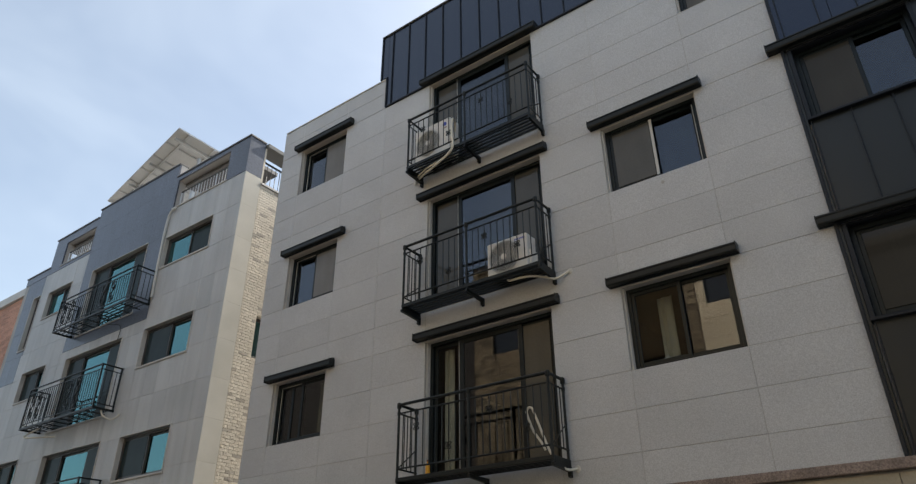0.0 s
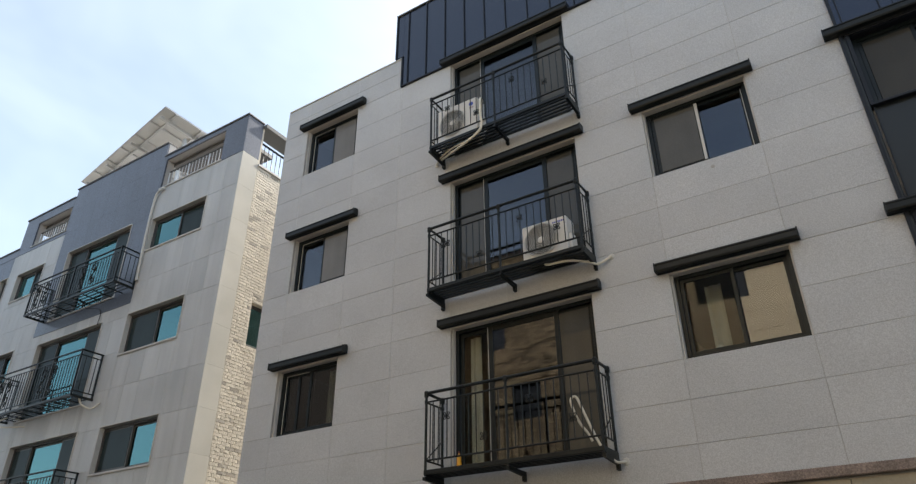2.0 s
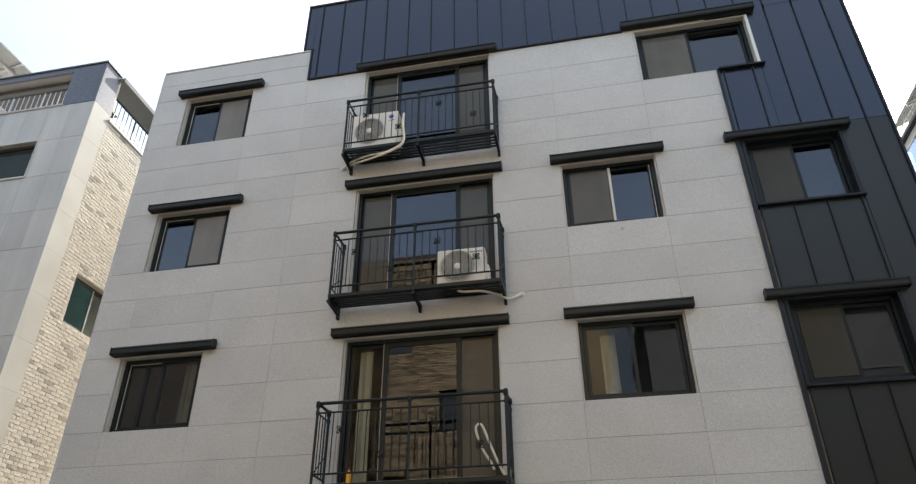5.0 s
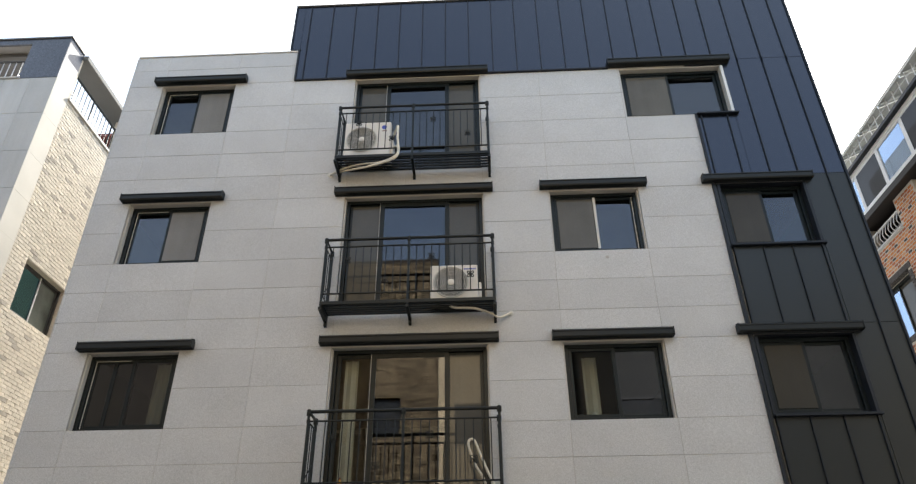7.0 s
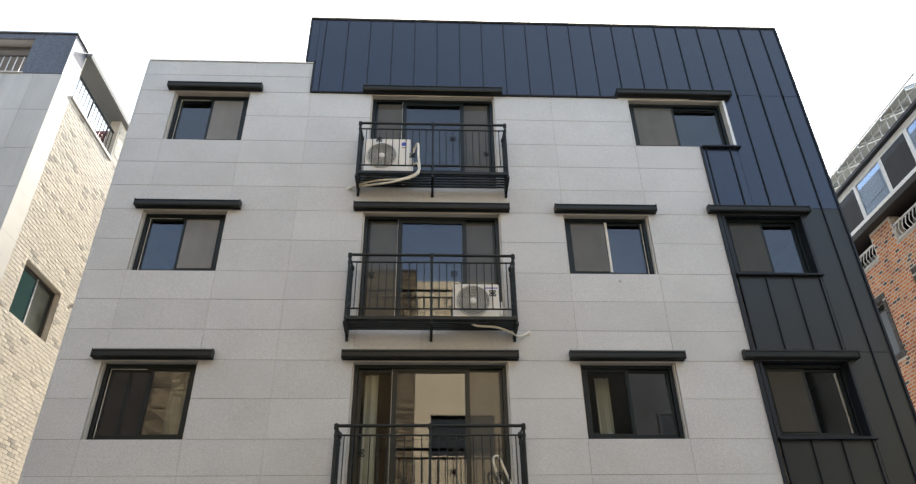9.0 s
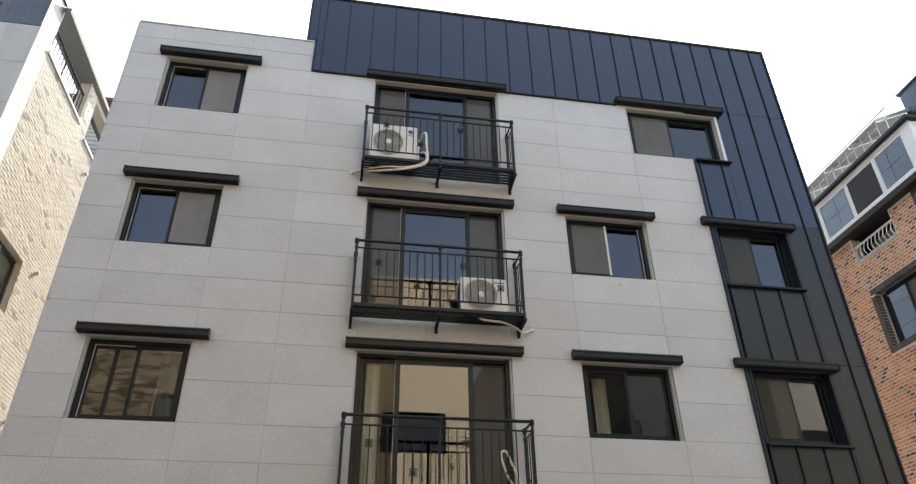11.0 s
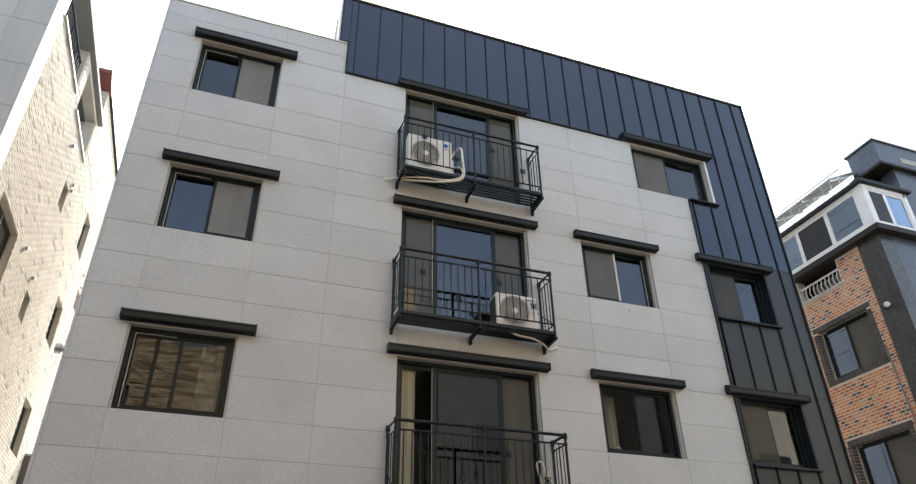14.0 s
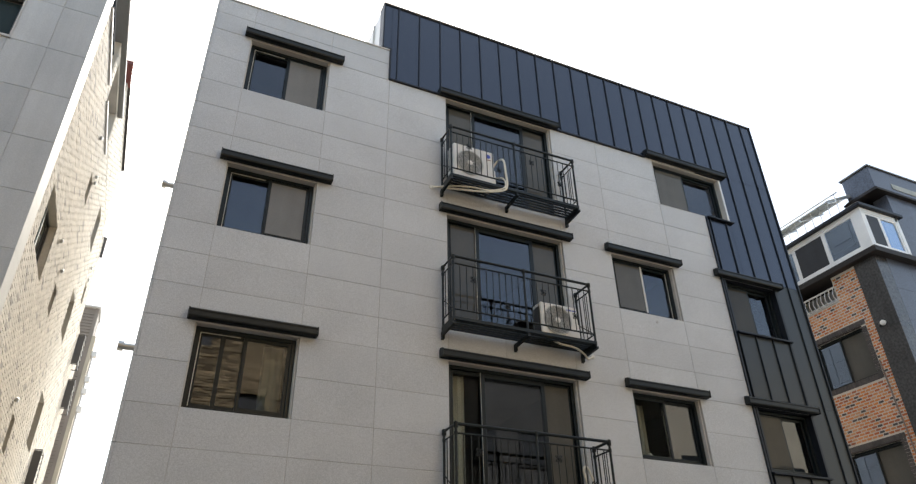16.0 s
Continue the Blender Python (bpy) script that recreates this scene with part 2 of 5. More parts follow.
PLASTER = surf("tan plaster", (0.39, 0.345, 0.265), 0.12, 0.8, 0.06, 40, 0.9)
TAN = surf("orange-pink brick facing", (0.50, 0.27, 0.19), 0.1, 1, 0.15, 14, 0.9, each=0.1, island=0.15)
DARKWALL = surf("dark grey plaster", (0.075, 0.073, 0.068), 0.15, 1, 0.06, 40, 0.8, streak=0.1)
SLATE = surf("grey-brown ribbed cladding", (0.20, 0.172, 0.145), 0.1, 1, 0.06, 40, 0.8)
BEIGE = surf("beige stone facing", (0.77, 0.605, 0.375), 0.06, 0.7, 0.06, 50, 0.7, each=0.05)
FIELD = surf("brown mixed ledger stone", (0.25, 0.185, 0.105), 0.15, 1.0, 0.15, 30, 0.9, island=0.55)
FIELD_BACK = surf("dark stone joints", (0.05, 0.04, 0.03), 0.1, 2, 0.1, 50, 0.9)
ROOFING = surf("dark roof tin", (0.06, 0.06, 0.065), 0.1, 1, 0.05, 50, 0.5)
ASPHALT = surf("asphalt", (0.055, 0.055, 0.057), 0.2, 0.3, 0.2, 60, 0.9, bump=0.3)
PAVE = surf("grey paving", (0.30, 0.29, 0.27), 0.12, 0.6, 0.08, 30, 0.85, each=0.08)
RUBBER = surf("black cable", (0.02, 0.02, 0.02), 0.1, 4, 0.03, 60, 0.6)
CANOPY = surf("pale grey painted concrete", (0.20, 0.20, 0.19), 0.1, 1.2, 0.06, 40, 0.85)
SCREEN_BAY = mesh_screen("charcoal insect screen", (0.040, 0.042, 0.047), 0.75)
SIDEWALL = surf("grey rendered side panel", (0.21, 0.215, 0.22), 0.12, 0.8, 0.05, 40, 0.8, each=0.08)
LAMP_WHITE = surf("white lamp bowl", (0.75, 0.75, 0.72), 0.05, 4, 0.03, 60, 0.3)


# ---- builders ----
class Mb:
    """Collects corners and faces of one mesh."""
    def __init__(self):
        self.v, self.f = [], []

    def box(self, x0, x1, y0, y1, z0, z1, c=0.0):
        o = len(self.v)
        if c <= 0:
            self.v += [(x, y, z) for x in (x0, x1) for y in (y0, y1) for z in (z0, z1)]
            for q in ((0, 1, 3, 2), (4, 6, 7, 5), (0, 4, 5, 1), (2, 3, 7, 6), (0, 2, 6, 4), (1, 5, 7, 3)):
                self.f.append(tuple(o + i for i in q))
            return self
        idx = {}
        for ix, (x, sx) in enumerate(((x0, 1), (x1, -1))):
            for iy, (y, sy) in enumerate(((y0, 1), (y1, -1))):
                for iz, (z, sz) in enumerate(((z0, 1), (z1, -1))):
                    for ax in range(3):
                        p = [x + sx * c, y + sy * c, z + sz * c]
                        p[ax] = (x, y, z)[ax]
                        idx[ix, iy, iz, ax] = len(self.v)
                        self.v.append(tuple(p))
        for ax in range(3):
            a, b = [i for i in range(3) if i != ax]
            for s in (0, 1):
                q = []
                for ia, ib in ((0, 0), (1, 0), (1, 1), (0, 1)):
                    k = [0, 0, 0]
                    k[ax], k[a], k[b] = s, ia, ib
                    q.append(idx[k[0], k[1], k[2], ax])
                self.f.append(tuple(q if s else q[::-1]))
            for ia in (0, 1):
                for ib in (0, 1):
                    k0, k1 = [0, 0, 0], [0, 0, 0]
                    k0[a] = k1[a] = ia
                    k0[b] = k1[b] = ib
                    k1[ax] = 1
                    self.f.append((idx[(*k0, a)], idx[(*k1, a)], idx[(*k1, b)], idx[(*k0, b)]))
        for ix in (0, 1):
            for iy in (0, 1):
                for iz in (0, 1):
                    self.f.append(tuple(idx[ix, iy, iz, ax] for ax in range(3)))
        return self

    def split_face(self, x0, x1, y0, y1, z0, z1, low, high, bulge):
        """A brick whose outer face (at x1) is broken to a slanting ridge."""
        o = len(self.v)
        m0, m1 = y0 + (y1 - y0) * low, y0 + (y1 - y0) * high
        self.v += [(x0, y0, z0), (x0, y1, z0), (x0, y1, z1), (x0, y0, z1), (x1, y0, z0), (x1 + bulge, m0, z0), (x1, y1, z0), (x1, y1, z1), (x1 + bulge, m1, z1), (x1, y0, z1)]
        for q in ((0, 3, 2, 1), (4, 5, 8, 9), (5, 6, 7, 8), (0, 4, 9, 3), (1, 2, 7, 6), (0, 1, 6, 5, 4), (3, 9, 8, 7, 2)):
            self.f.append(tuple(o + i for i in q))
        return self

    def prism(self, axis, profile, a0, a1):
        """A profile of two coordinates, swept along an axis ('x': (y, z), 'y': (x, z), 'z': (x, y))."""
        o, k = len(self.v), len(profile)
        for a in (a0, a1):
            for p, q in profile:
                self.v.append({"x": (a, p, q), "y": (p, a, q), "z": (p, q, a)}[axis])
        for i in range(k):
            j = (i + 1) % k
            self.f.append((o + i, o + j, o + k + j, o + k + i))
        self.f.append(tuple(o + i for i in range(k)))
        self.f.append(tuple(o + k + i for i in reversed(range(k))))
        return self

    def tube(self, pts, r, n=8, closed=False):
        pts = [Vector(p) for p in pts]
        o, k = len(self.v), len(pts)
        side = None
        for i, p in enumerate(pts):
            a = pts[(i - 1) % k] if closed or i else p
            b = pts[(i + 1) % k] if closed or i < k - 1 else p
            d = (b - a).normalized()
            if side is None:
                side = d.orthogonal().normalized()
            side = (side - d * side.dot(d)).normalized()
            up = d.cross(side)
            for j in range(n):
                t = 2 * math.pi * j / n
                self.v.append(tuple(p + (side * math.cos(t) + up * math.sin(t)) * r))
        for i in range(k if closed else k - 1):
            i2 = (i + 1) % k
            for j in range(n):
                j2 = (j + 1) % n
                self.f.append((o + i * n + j, o + i * n + j2, o + i2 * n + j2, o + i2 * n + j))
        if not closed:
            self.f.append(tuple(o + j for j in reversed(range(n))))
            self.f.append(tuple(o + (k - 1) * n + j for j in range(n)))
        return self

    def rings(self, rows, n=20):
        """A turned body: rows of (centre, axis direction, radius)."""
        o = len(self.v)
        for c, d, r in rows:
            c, d = Vector(c), Vector(d).normalized()
            a = d.orthogonal().normalized()
            b = d.cross(a)
            for j in range(n):
                t = 2 * math.pi * j / n
                self.v.append(tuple(c + (a * math.cos(t) + b * math.sin(t)) * r))
        for i in range(len(rows) - 1):
            for j in range(n):
                j2 = (j + 1) % n
                self.f.append((o + i * n + j, o + i * n + j2, o + (i + 1) * n + j2, o + (i + 1) * n + j))
        self.f.append(tuple(o + j for j in reversed(range(n))))
        self.f.append(tuple(o + (len(rows) - 1) * n + j for j in range(n)))
        return self

    def frame_y(self, x0, x1, z0, z1, y0, y1, w, wb=None):
        """An upright rectangular frame, facing y, w wide."""
        wb = w if wb is None else wb
        self.box(x0, x0 + w, y0, y1, z0, z1, 0.004)
        self.box(x1 - w, x1, y0, y1, z0, z1, 0.004)
        self.box(x0 + w, x1 - w, y0 + 0.001, y1 - 0.001, z1 - w, z1, 0.004)
        self.box(x0 + w, x1 - w, y0 + 0.001, y1 - 0.001, z0, z0 + wb, 0.004)
        return self

    def frame_x(self, y0, y1, z0, z1, x0, x1, w):
        self.box(x0, x1, y0, y0 + w, z0, z1, 0.004)
        self.box(x0, x1, y1 - w, y1, z0, z1, 0.004)
        self.box(x0 + 0.001, x1 - 0.001, y0 + w, y1 - w, z1 - w, z1, 0.004)
        self.box(x0 + 0.001, x1 - 0.001, y0 + w, y1 - w, z0, z0 + w, 0.004)
        return self

    def data(self, name, material, smooth=False):
        me = bpy.data.meshes.new(name)
        me.from_pydata(self.v, [], self.f)
        bm = bmesh.new()
        bm.from_mesh(me)
        bmesh.ops.recalc_face_normals(bm, faces=bm.faces)
        bm.to_mesh(me)
        bm.free()
        if smooth:
            me.polygons.foreach_set("use_smooth", [True] * len(me.polygons))
            me.set_sharp_from_angle(angle=radians(42))
        me.materials.append(material)
        return me


def thing(name, at, label, category, group="", kind=""):
    ob = new(name)
    ob.empty_display_size = 0.2
    ob.location = at
    return tagged(ob, label, category, group, kind)


def under(ob, parent):
    ob.parent = parent
    if parent.type == "EMPTY":
        ob.matrix_parent_inverse = Matrix.Translation(-Vector(parent.location))
    return ob


def part(name, mb, material, parent, label="", smooth=False):
    ob = new(name, mb.data(name, material, smooth))
    under(ob, parent)
    return tagged(ob, label)


def solo(name, mb, material, label, category, group="", kind="", smooth=False):
    """A thing that is one mesh."""
    return tagged(new(name, mb.data(name, material, smooth)), label, category, group, kind)


def holes_wall(mb, axis, lo, hi, z0, z1, d0, d1, holes):
    """A wall along x or y from lo to hi, d0 to d1 thick, with openings (lo, hi, z0, z1)."""
    cuts = sorted({lo, hi} | {c for h in holes for c in h[:2] if lo < c < hi})
    for a, b in zip(cuts, cuts[1:]):
        spans, mid = [(z0, z1)], (a + b) / 2
        for h in holes:
            if h[0] < mid < h[1]:
                nxt = []
                for s, e in spans:
                    if h[2] > s:
                        nxt.append((s, min(e, h[2])))
                    if h[3] < e:
                        nxt.append((max(s, h[3]), e))
                spans = [q for q in nxt if q[1] - q[0] > 1e-4]
        for s, e in spans:
            if axis == "x":
                mb.box(a, b, d0, d1, s, e)
            else:
                mb.box(d0, d1, a, b, s, e)
    return mb


def minus(rect, holes):
    """The rectangles that are left of (a0, a1, b0, b1) once the holes are cut out."""
    rest = [rect]
    for h in holes:
        nxt = []
        for a0, a1, b0, b1 in rest:
            if h[0] >= a1 or h[1] <= a0 or h[2] >= b1 or h[3] <= b0:
                nxt.append((a0, a1, b0, b1))
                continue
            if h[0] > a0:
                nxt.append((a0, h[0], b0, b1))
            if h[1] < a1:
                nxt.append((h[1], a1, b0, b1))
            m0, m1 = max(a0, h[0]), min(a1, h[1])
            if h[2] > b0:
                nxt.append((m0, m1, b0, h[2]))
            if h[3] < b1:
                nxt.append((m0, m1, h[3], b1))
        rest = nxt
    return [r for r in rest if r[1] - r[0] > 0.03 and r[3] - r[2] > 0.03]

# ---- ground and street ----
g = Mb()
g.v, g.f = [(-2500, -2500, 0), (2500, -2500, 0), (2500, 2500, 0), (-2500, 2500, 0)], [(0, 1, 2, 3)]
tagged(new("ground", g.data("ground", PAVE)), "grey paved ground between the houses", "ground", kind="structure")
solo("road", Mb().box(-60, 60, -3.2, 6.2, 0.0, 0.012), ASPHALT, "dark asphalt street between facing houses", "road", kind="structure")

# ---- main apartment building ----
FY = 8.55                      # face of the stone
UP = 2.80                      # storey height
X0, X1 = -11.45, 1.66
BACK = 15.6
main = thing("apartment_building", (-4.9, FY, 0), "four-storey apartment house with pale granite panels and dark seamed metal cladding", "building")
A_, B_, C_ = (-10.80, -9.35), (-6.98, -4.565), (-3.435, -1.905)
D_ = (-0.54, 0.90)
D4 = (-1.875, 0.06)
DEEP = 0.12                    # depth of the reveals
W0, W1, DOOR0 = 4.54, 5.765, 3.50
wins = []                      # kind, x0, x1, z0, z1, storey
for k in range(3):
    z = UP * k
    wins.append(("A", *A_, W0 + z, W1 + z, k))
    wins.append(("B", *B_, DOOR0 + z, W1 + z, k))
    if k < 2:
        wins.append(("C", *C_, W0 + z, W1 + z, k))
        wins.append(("D", *D_, W0 + 0.02 + z, W1 + 0.02 + z, k))
    else:
        wins.append(("D4", *D4, W0 + 0.02 + z, W1 + z, k))
openings = [(w[1], w[2], w[3], w[4]) for w in wins]

wall = Mb()
holes_wall(wall, "x", X0 + 0.04, X1 - 0.02, 0.0, 12.12, FY + 0.05, FY + 0.25, openings)
wall.box(X0, X0 + 0.22, FY + 0.05, BACK, 0, 12.12)
wall.box(X1 - 0.22, X1, FY + 0.25, BACK, 0, 12.12).box(X1 - 0.22, X1, FY + 0.25, 10.6, 12.12, 13.4).box(-8.08, X1 - 0.22, 10.4, 10.6, 12.12, 13.4)
wall.box(X0 + 0.22, X1 - 0.22, BACK - 0.2, BACK, 0, 12.12)
wall.box(-8.30, X1 - 0.22, FY + 0.05, FY + 0.25, 12.12, 13.40)
wall.box(-8.30, -8.08, FY + 0.25, 10.6, 12.12, 13.40)
part("wall", wall, CORE, main)
rooms = Mb()
for z in (3.28, 6.08, 8.88):
    rooms.box(X0 + 0.22, X1 - 0.22, FY + 0.25, 14.2, z, z + 0.18)
part("floor_slab", rooms, INFLOOR, main)
rooms = Mb()
for x in (-8.8, -4.1, -1.2):
    rooms.box(x - 0.06, x + 0.06, FY + 0.25, 14.0, 0, 12.0)
rooms.box(X0 + 0.22, X1 - 0.22, 14.0, 14.2, 0, 12.0)
part("inner_wall", rooms, INSIDE, main)
roof = Mb().box(X0 + 0.22, -8.08, FY + 0.25, BACK - 0.2, 11.72, 11.95).box(-8.08, X1 - 0.22, FY + 0.25, BACK - 0.2, 11.9, 12.1).box(-8.08, X1 - 0.22, FY + 0.25, 10.4, 13.2, 13.38)
part("roof", roof, CORE, main)

# coping on the parapet and on the metal crown
part("coping", Mb().box(X0 - 0.02, -8.17, FY - 0.02, FY + 0.24, 12.165, 12.20, 0.006).box(X0 - 0.02, X0 + 0.24, FY + 0.24, BACK, 12.165, 12.20, 0.006), COPING, main)
part("coping", Mb().box(-8.37, X1 + 0.03, FY - 0.045, FY + 0.27, 13.475, 13.51, 0.006), DARKCOP, main)
part("crown_side", Mb().box(-8.36, -8.305, FY + 0.03, 10.6, 12.2, 13.47), COPING, main)
for y in (FY + 0.6, FY + 1.3):
    part("crown_seam", Mb().box(-8.39, -8.36, y, y + 0.03, 12.2, 13.47), COPING, main)

# hoods over the openings
def hood(x0, x1, zb):
    h = Mb()
    y = FY - 0.012
    h.prism("x", [(y, zb - 0.005), (y, zb + 0.165), (y - 0.075, zb + 0.15), (y - 0.128, zb + 0.118), (y - 0.136, zb + 0.112), (y - 0.136, zb + 0.096),
                  (y - 0.124, zb + 0.088), (y - 0.124, zb + 0.022), (y - 0.112, zb), (y - 0.10, zb + 0.012), (y - 0.02, zb + 0.012)], x0, x1)
    h.box(x0 - 0.012, x0 + 0.004, y - 0.138, y, zb - 0.004, zb + 0.130, 0.004)
    h.box(x1 - 0.004, x1 + 0.012, y - 0.138, y, zb - 0.004, zb + 0.130, 0.004)
    part("window_hood", h, HOOD, main, "charcoal folded metal hood over a window")

for k in range(3):
    z = W1 + UP * k
    hood(-10.915, -9.125, z)
    hood(-7.135, -4.41, z)
    if k < 2:
        hood(-3.58, -1.775, z)
        hood(-0.80, 1.03, z + 0.02)
    else:
        hood(-2.09, 0.21, z + 0.03)


# windows: outer frame, sliding sashes, panes, screens
def sash(parent, x0, x1, z0, z1, y, w=0.05, pane=GLASS):
    part("sash", Mb().frame_y(x0, x1, z0, z1, y, y + 0.035, w), FRAME, parent)
    part("pane", Mb().box(x0 + w - 0.006, x1 - w + 0.006, y + 0.014, y + 0.020, z0 + w - 0.006, z1 - w + 0.006), pane, parent)


def screen(parent, x0, x1, z0, z1, y, mesh=SCREEN):
    part("insect_screen", Mb().box(x0, x1, y, y + 0.003, z0, z1), mesh, parent, "grey mesh insect screen")


def drape(parent, x0, x1, z0, z1, y):
    """A hanging cloth with folds."""
    n = max(6, int((x1 - x0) / 0.035))
    prof = [(x0 + (x1 - x0) * i / n, y + 0.025 * math.sin(i * 1.7) + 0.01 * math.sin(i * 0.6)) for i in range(n + 1)]
    part("curtain", Mb().prism("z", prof + [(x, q + 0.012) for x, q in reversed(prof)], z0, z1), CURTAIN, parent, "pale folded curtain", True)


for kind, x0, x1, z0, z1, k in wins:
    y0 = FY + DEEP
    ox0, ox1, oz1, g = x0, x1, z1, 0.022
    x0, x1, z1 = x0 + g, x1 - g, z1 - g
    f = Mb().frame_y(x0 + 0.002, x1 - 0.002, z0 + 0.004, z1 - 0.002, y0, y0 + 0.13, 0.058)
    label = {"B": "three-part dark-framed balcony glass door with screens"}.get(kind, "dark-framed two-part sliding window in a deep reveal")
    win = part("window", f, FRAME, main, label)
    if kind != "D":
        warm = COPING if kind == "D4" else SILL
        part("reveal", Mb().box(ox0, ox0 + g, FY + 0.047, y0 + 0.02, z0, oz1 - g, 0.003), SILL, win, "pale stone jamb")
        part("reveal", Mb().box(ox1 - g, ox1, FY + 0.047, y0 + 0.02, z0, oz1 - g, 0.003), warm, win, "pale stone jamb")
        part("lintel", Mb().box(ox0, ox1, FY + 0.012, y0 + 0.02, oz1 - g, oz1, 0.003), warm, win, "pale lintel strip under the hood")
    else:
        part("lintel", Mb().box(ox0, ox1, FY + 0.012, y0 + 0.02, oz1 - g, oz1, 0.003), CLAD_EDGE, win)
    a, b, c, d = x0 + 0.062, x1 - 0.062, z0 + 0.064, z1 - 0.062
    if kind == "B":
        m1, m2 = x0 + 0.264 * (x1 - x0), x0 + 0.745 * (x1 - x0)
        sash(win, a, m1 + 0.03, c, d, y0 + 0.05, 0.06, GLASS if k else GLASS_CLEAR)
        sash(win, m1 - 0.03, m2 + 0.03, c, d, y0 + 0.012, 0.075)
        sash(win, m2 - 0.03, b, c, d, y0 + 0.05, 0.055)
        if k:
            screen(win, a + 0.05, m1 - 0.03, c + 0.05, d - 0.05, y0 + 0.035, SCREEN_MID)
        screen(win, m2 + 0.03, b - 0.05, c + 0.05, d - 0.05, y0 + 0.035, SCREEN_MID)
        part("seal_strip", Mb().box(m1 - 0.038, m1 - 0.033, y0 + 0.004, y0 + 0.011, c, d), SEAL, win, "thin bright seal")
        if k == 0:
            drape(win, x0 + 0.16, x0 + 0.37, z0 + 0.05, z1 - 0.10, y0 + 0.20)
        else:
            drape(win, x0 + 0.08, x0 + 0.5, z0 + 0.05, z1 - 0.10, y0 + 0.22)
    else:
        right_screen = kind == "A"
        m = x0 + (0.50 if kind != "D4" else 0.47) * (x1 - x0)
        fy, by = y0 + 0.015, y0 + 0.052
        sash(win, a, m + 0.03, c, d, by if right_screen else fy, 0.05, GLASS_CLEAR if kind == "C" and k == 0 else GLASS)
        sash(win, m - 0.03, b, c, d, fy if right_screen else by)
        if kind == "A":
            if k:
                part("insect_screen", Mb().box(m + 0.022, b - 0.052, fy - 0.008, fy - 0.005, c + 0.052, d - 0.052), SCREEN_PALE, win, "pale grey insect screen")
            part("seal_strip", Mb().box(a + 0.012, a + 0.022, by - 0.012, by - 0.004, c + 0.004, d - 0.004).box(a + 0.022, m - 0.08, by - 0.012, by - 0.004, d - 0.014, d - 0.004), SEAL, win, "thin bright seal")
        elif kind == "C" and k == 0:
            drape(win, x0 + 0.30, x0 + 0.52, z0 + 0.06, z1 - 0.08, y0 + 0.36)
        else:
            screen(win, a + 0.052, m - 0.022, c + 0.052, d - 0.052, fy - 0.008, {"C": SCREEN, "D4": SCREEN}.get(kind, SCREEN_SIDE))
            if kind == "C":
                part("seal_strip", Mb().box(m - 0.012, m + 0.03, fy - 0.012, fy - 0.004, c + 0.04, d - 0.02), SEAL, win, "pale meeting rail")
                part("seal_strip", Mb().box(b - 0.026, b - 0.016, by - 0.012, by - 0.004, c, d - 0.02), SEAL, win, "thin bright seal")
        if kind == "A" and k == 0:
            part("sash_bar", Mb().box(x0 + 0.36, x0 + 0.42, by - 0.004, by + 0.03, c, d, 0.004), FRAME, win)
            drape(win, x1 - 0.42, x1 - 0.12, z0 + 0.06, z1 - 0.08, y0 + 0.20)
        if kind in ("D", "D4"):
            t = Mb().box(x0 - 0.05, x1 + 0.06, FY - 0.085, FY + 0.13, z0 - 0.05, z0 - 0.012, 0.004)
            part("window_sill", t if kind == "D" else Mb().box(-0.62, x1 + 0.1, FY - 0.085, FY + 0.1, z0 - 0.055, z0 - 0.02, 0.004), CLAD_EDGE, win, "dark folded metal sill")
            part("reveal", Mb().box(ox1 - 0.024, ox1 + 0.03, FY - 0.02, y0 + 0.01, z0 - 0.012, oz1 - 0.024, 0.004), CLAD_EDGE if kind == "D" else COPING, win)
            if kind == "D":
                part("reveal", Mb().box(ox0 - 0.03, ox0 + 0.024, FY - 0.02, y0 + 0.01, z0 - 0.012, oz1 - 0.024, 0.004), CLAD_EDGE, win)

# stone cladding: one object a panel, open joints between
VX = [X0, -10.80, -9.35, -8.17, -6.98, -5.93, -4.565, -3.435, -1.905, -0.62]
HZ = [3.06, 3.48, 4.02, 4.54, 5.15, 5.765, 6.28, 6.81, 7.34, 7.95, 8.565, 9.08, 9.61, 10.14, 10.75, 11.365, 11.79, 12.165]
cuts = openings + [(-8.17, 9, 11.39, 99), (-0.62, 9, 3.0, 10.15), (D4[0], 9, 10.14, 99)]
JG = 0.0028
for a, b in zip(VX, VX[1:]):
    for c, d in zip(HZ, HZ[1:]):
        for r in minus((a, b, c, d), cuts):
            off = random.uniform(-0.0015, 0.0015)
            p = Mb().box(r[0] + JG, r[1] - JG, FY + off, FY + 0.045, r[2] + JG, r[3] - JG, 0.003)
            part("stone_panel", p, GRANITE, main)
part("joint_backing", holes_wall(Mb(), "x", X0 + 0.01, X1 - 0.03, 3.06, 12.15, FY + 0.006, FY + 0.049, openings + [(-8.17, 9, 11.39, 99), (-0.62, 9, 3.0, 99)]), JOINT, main)
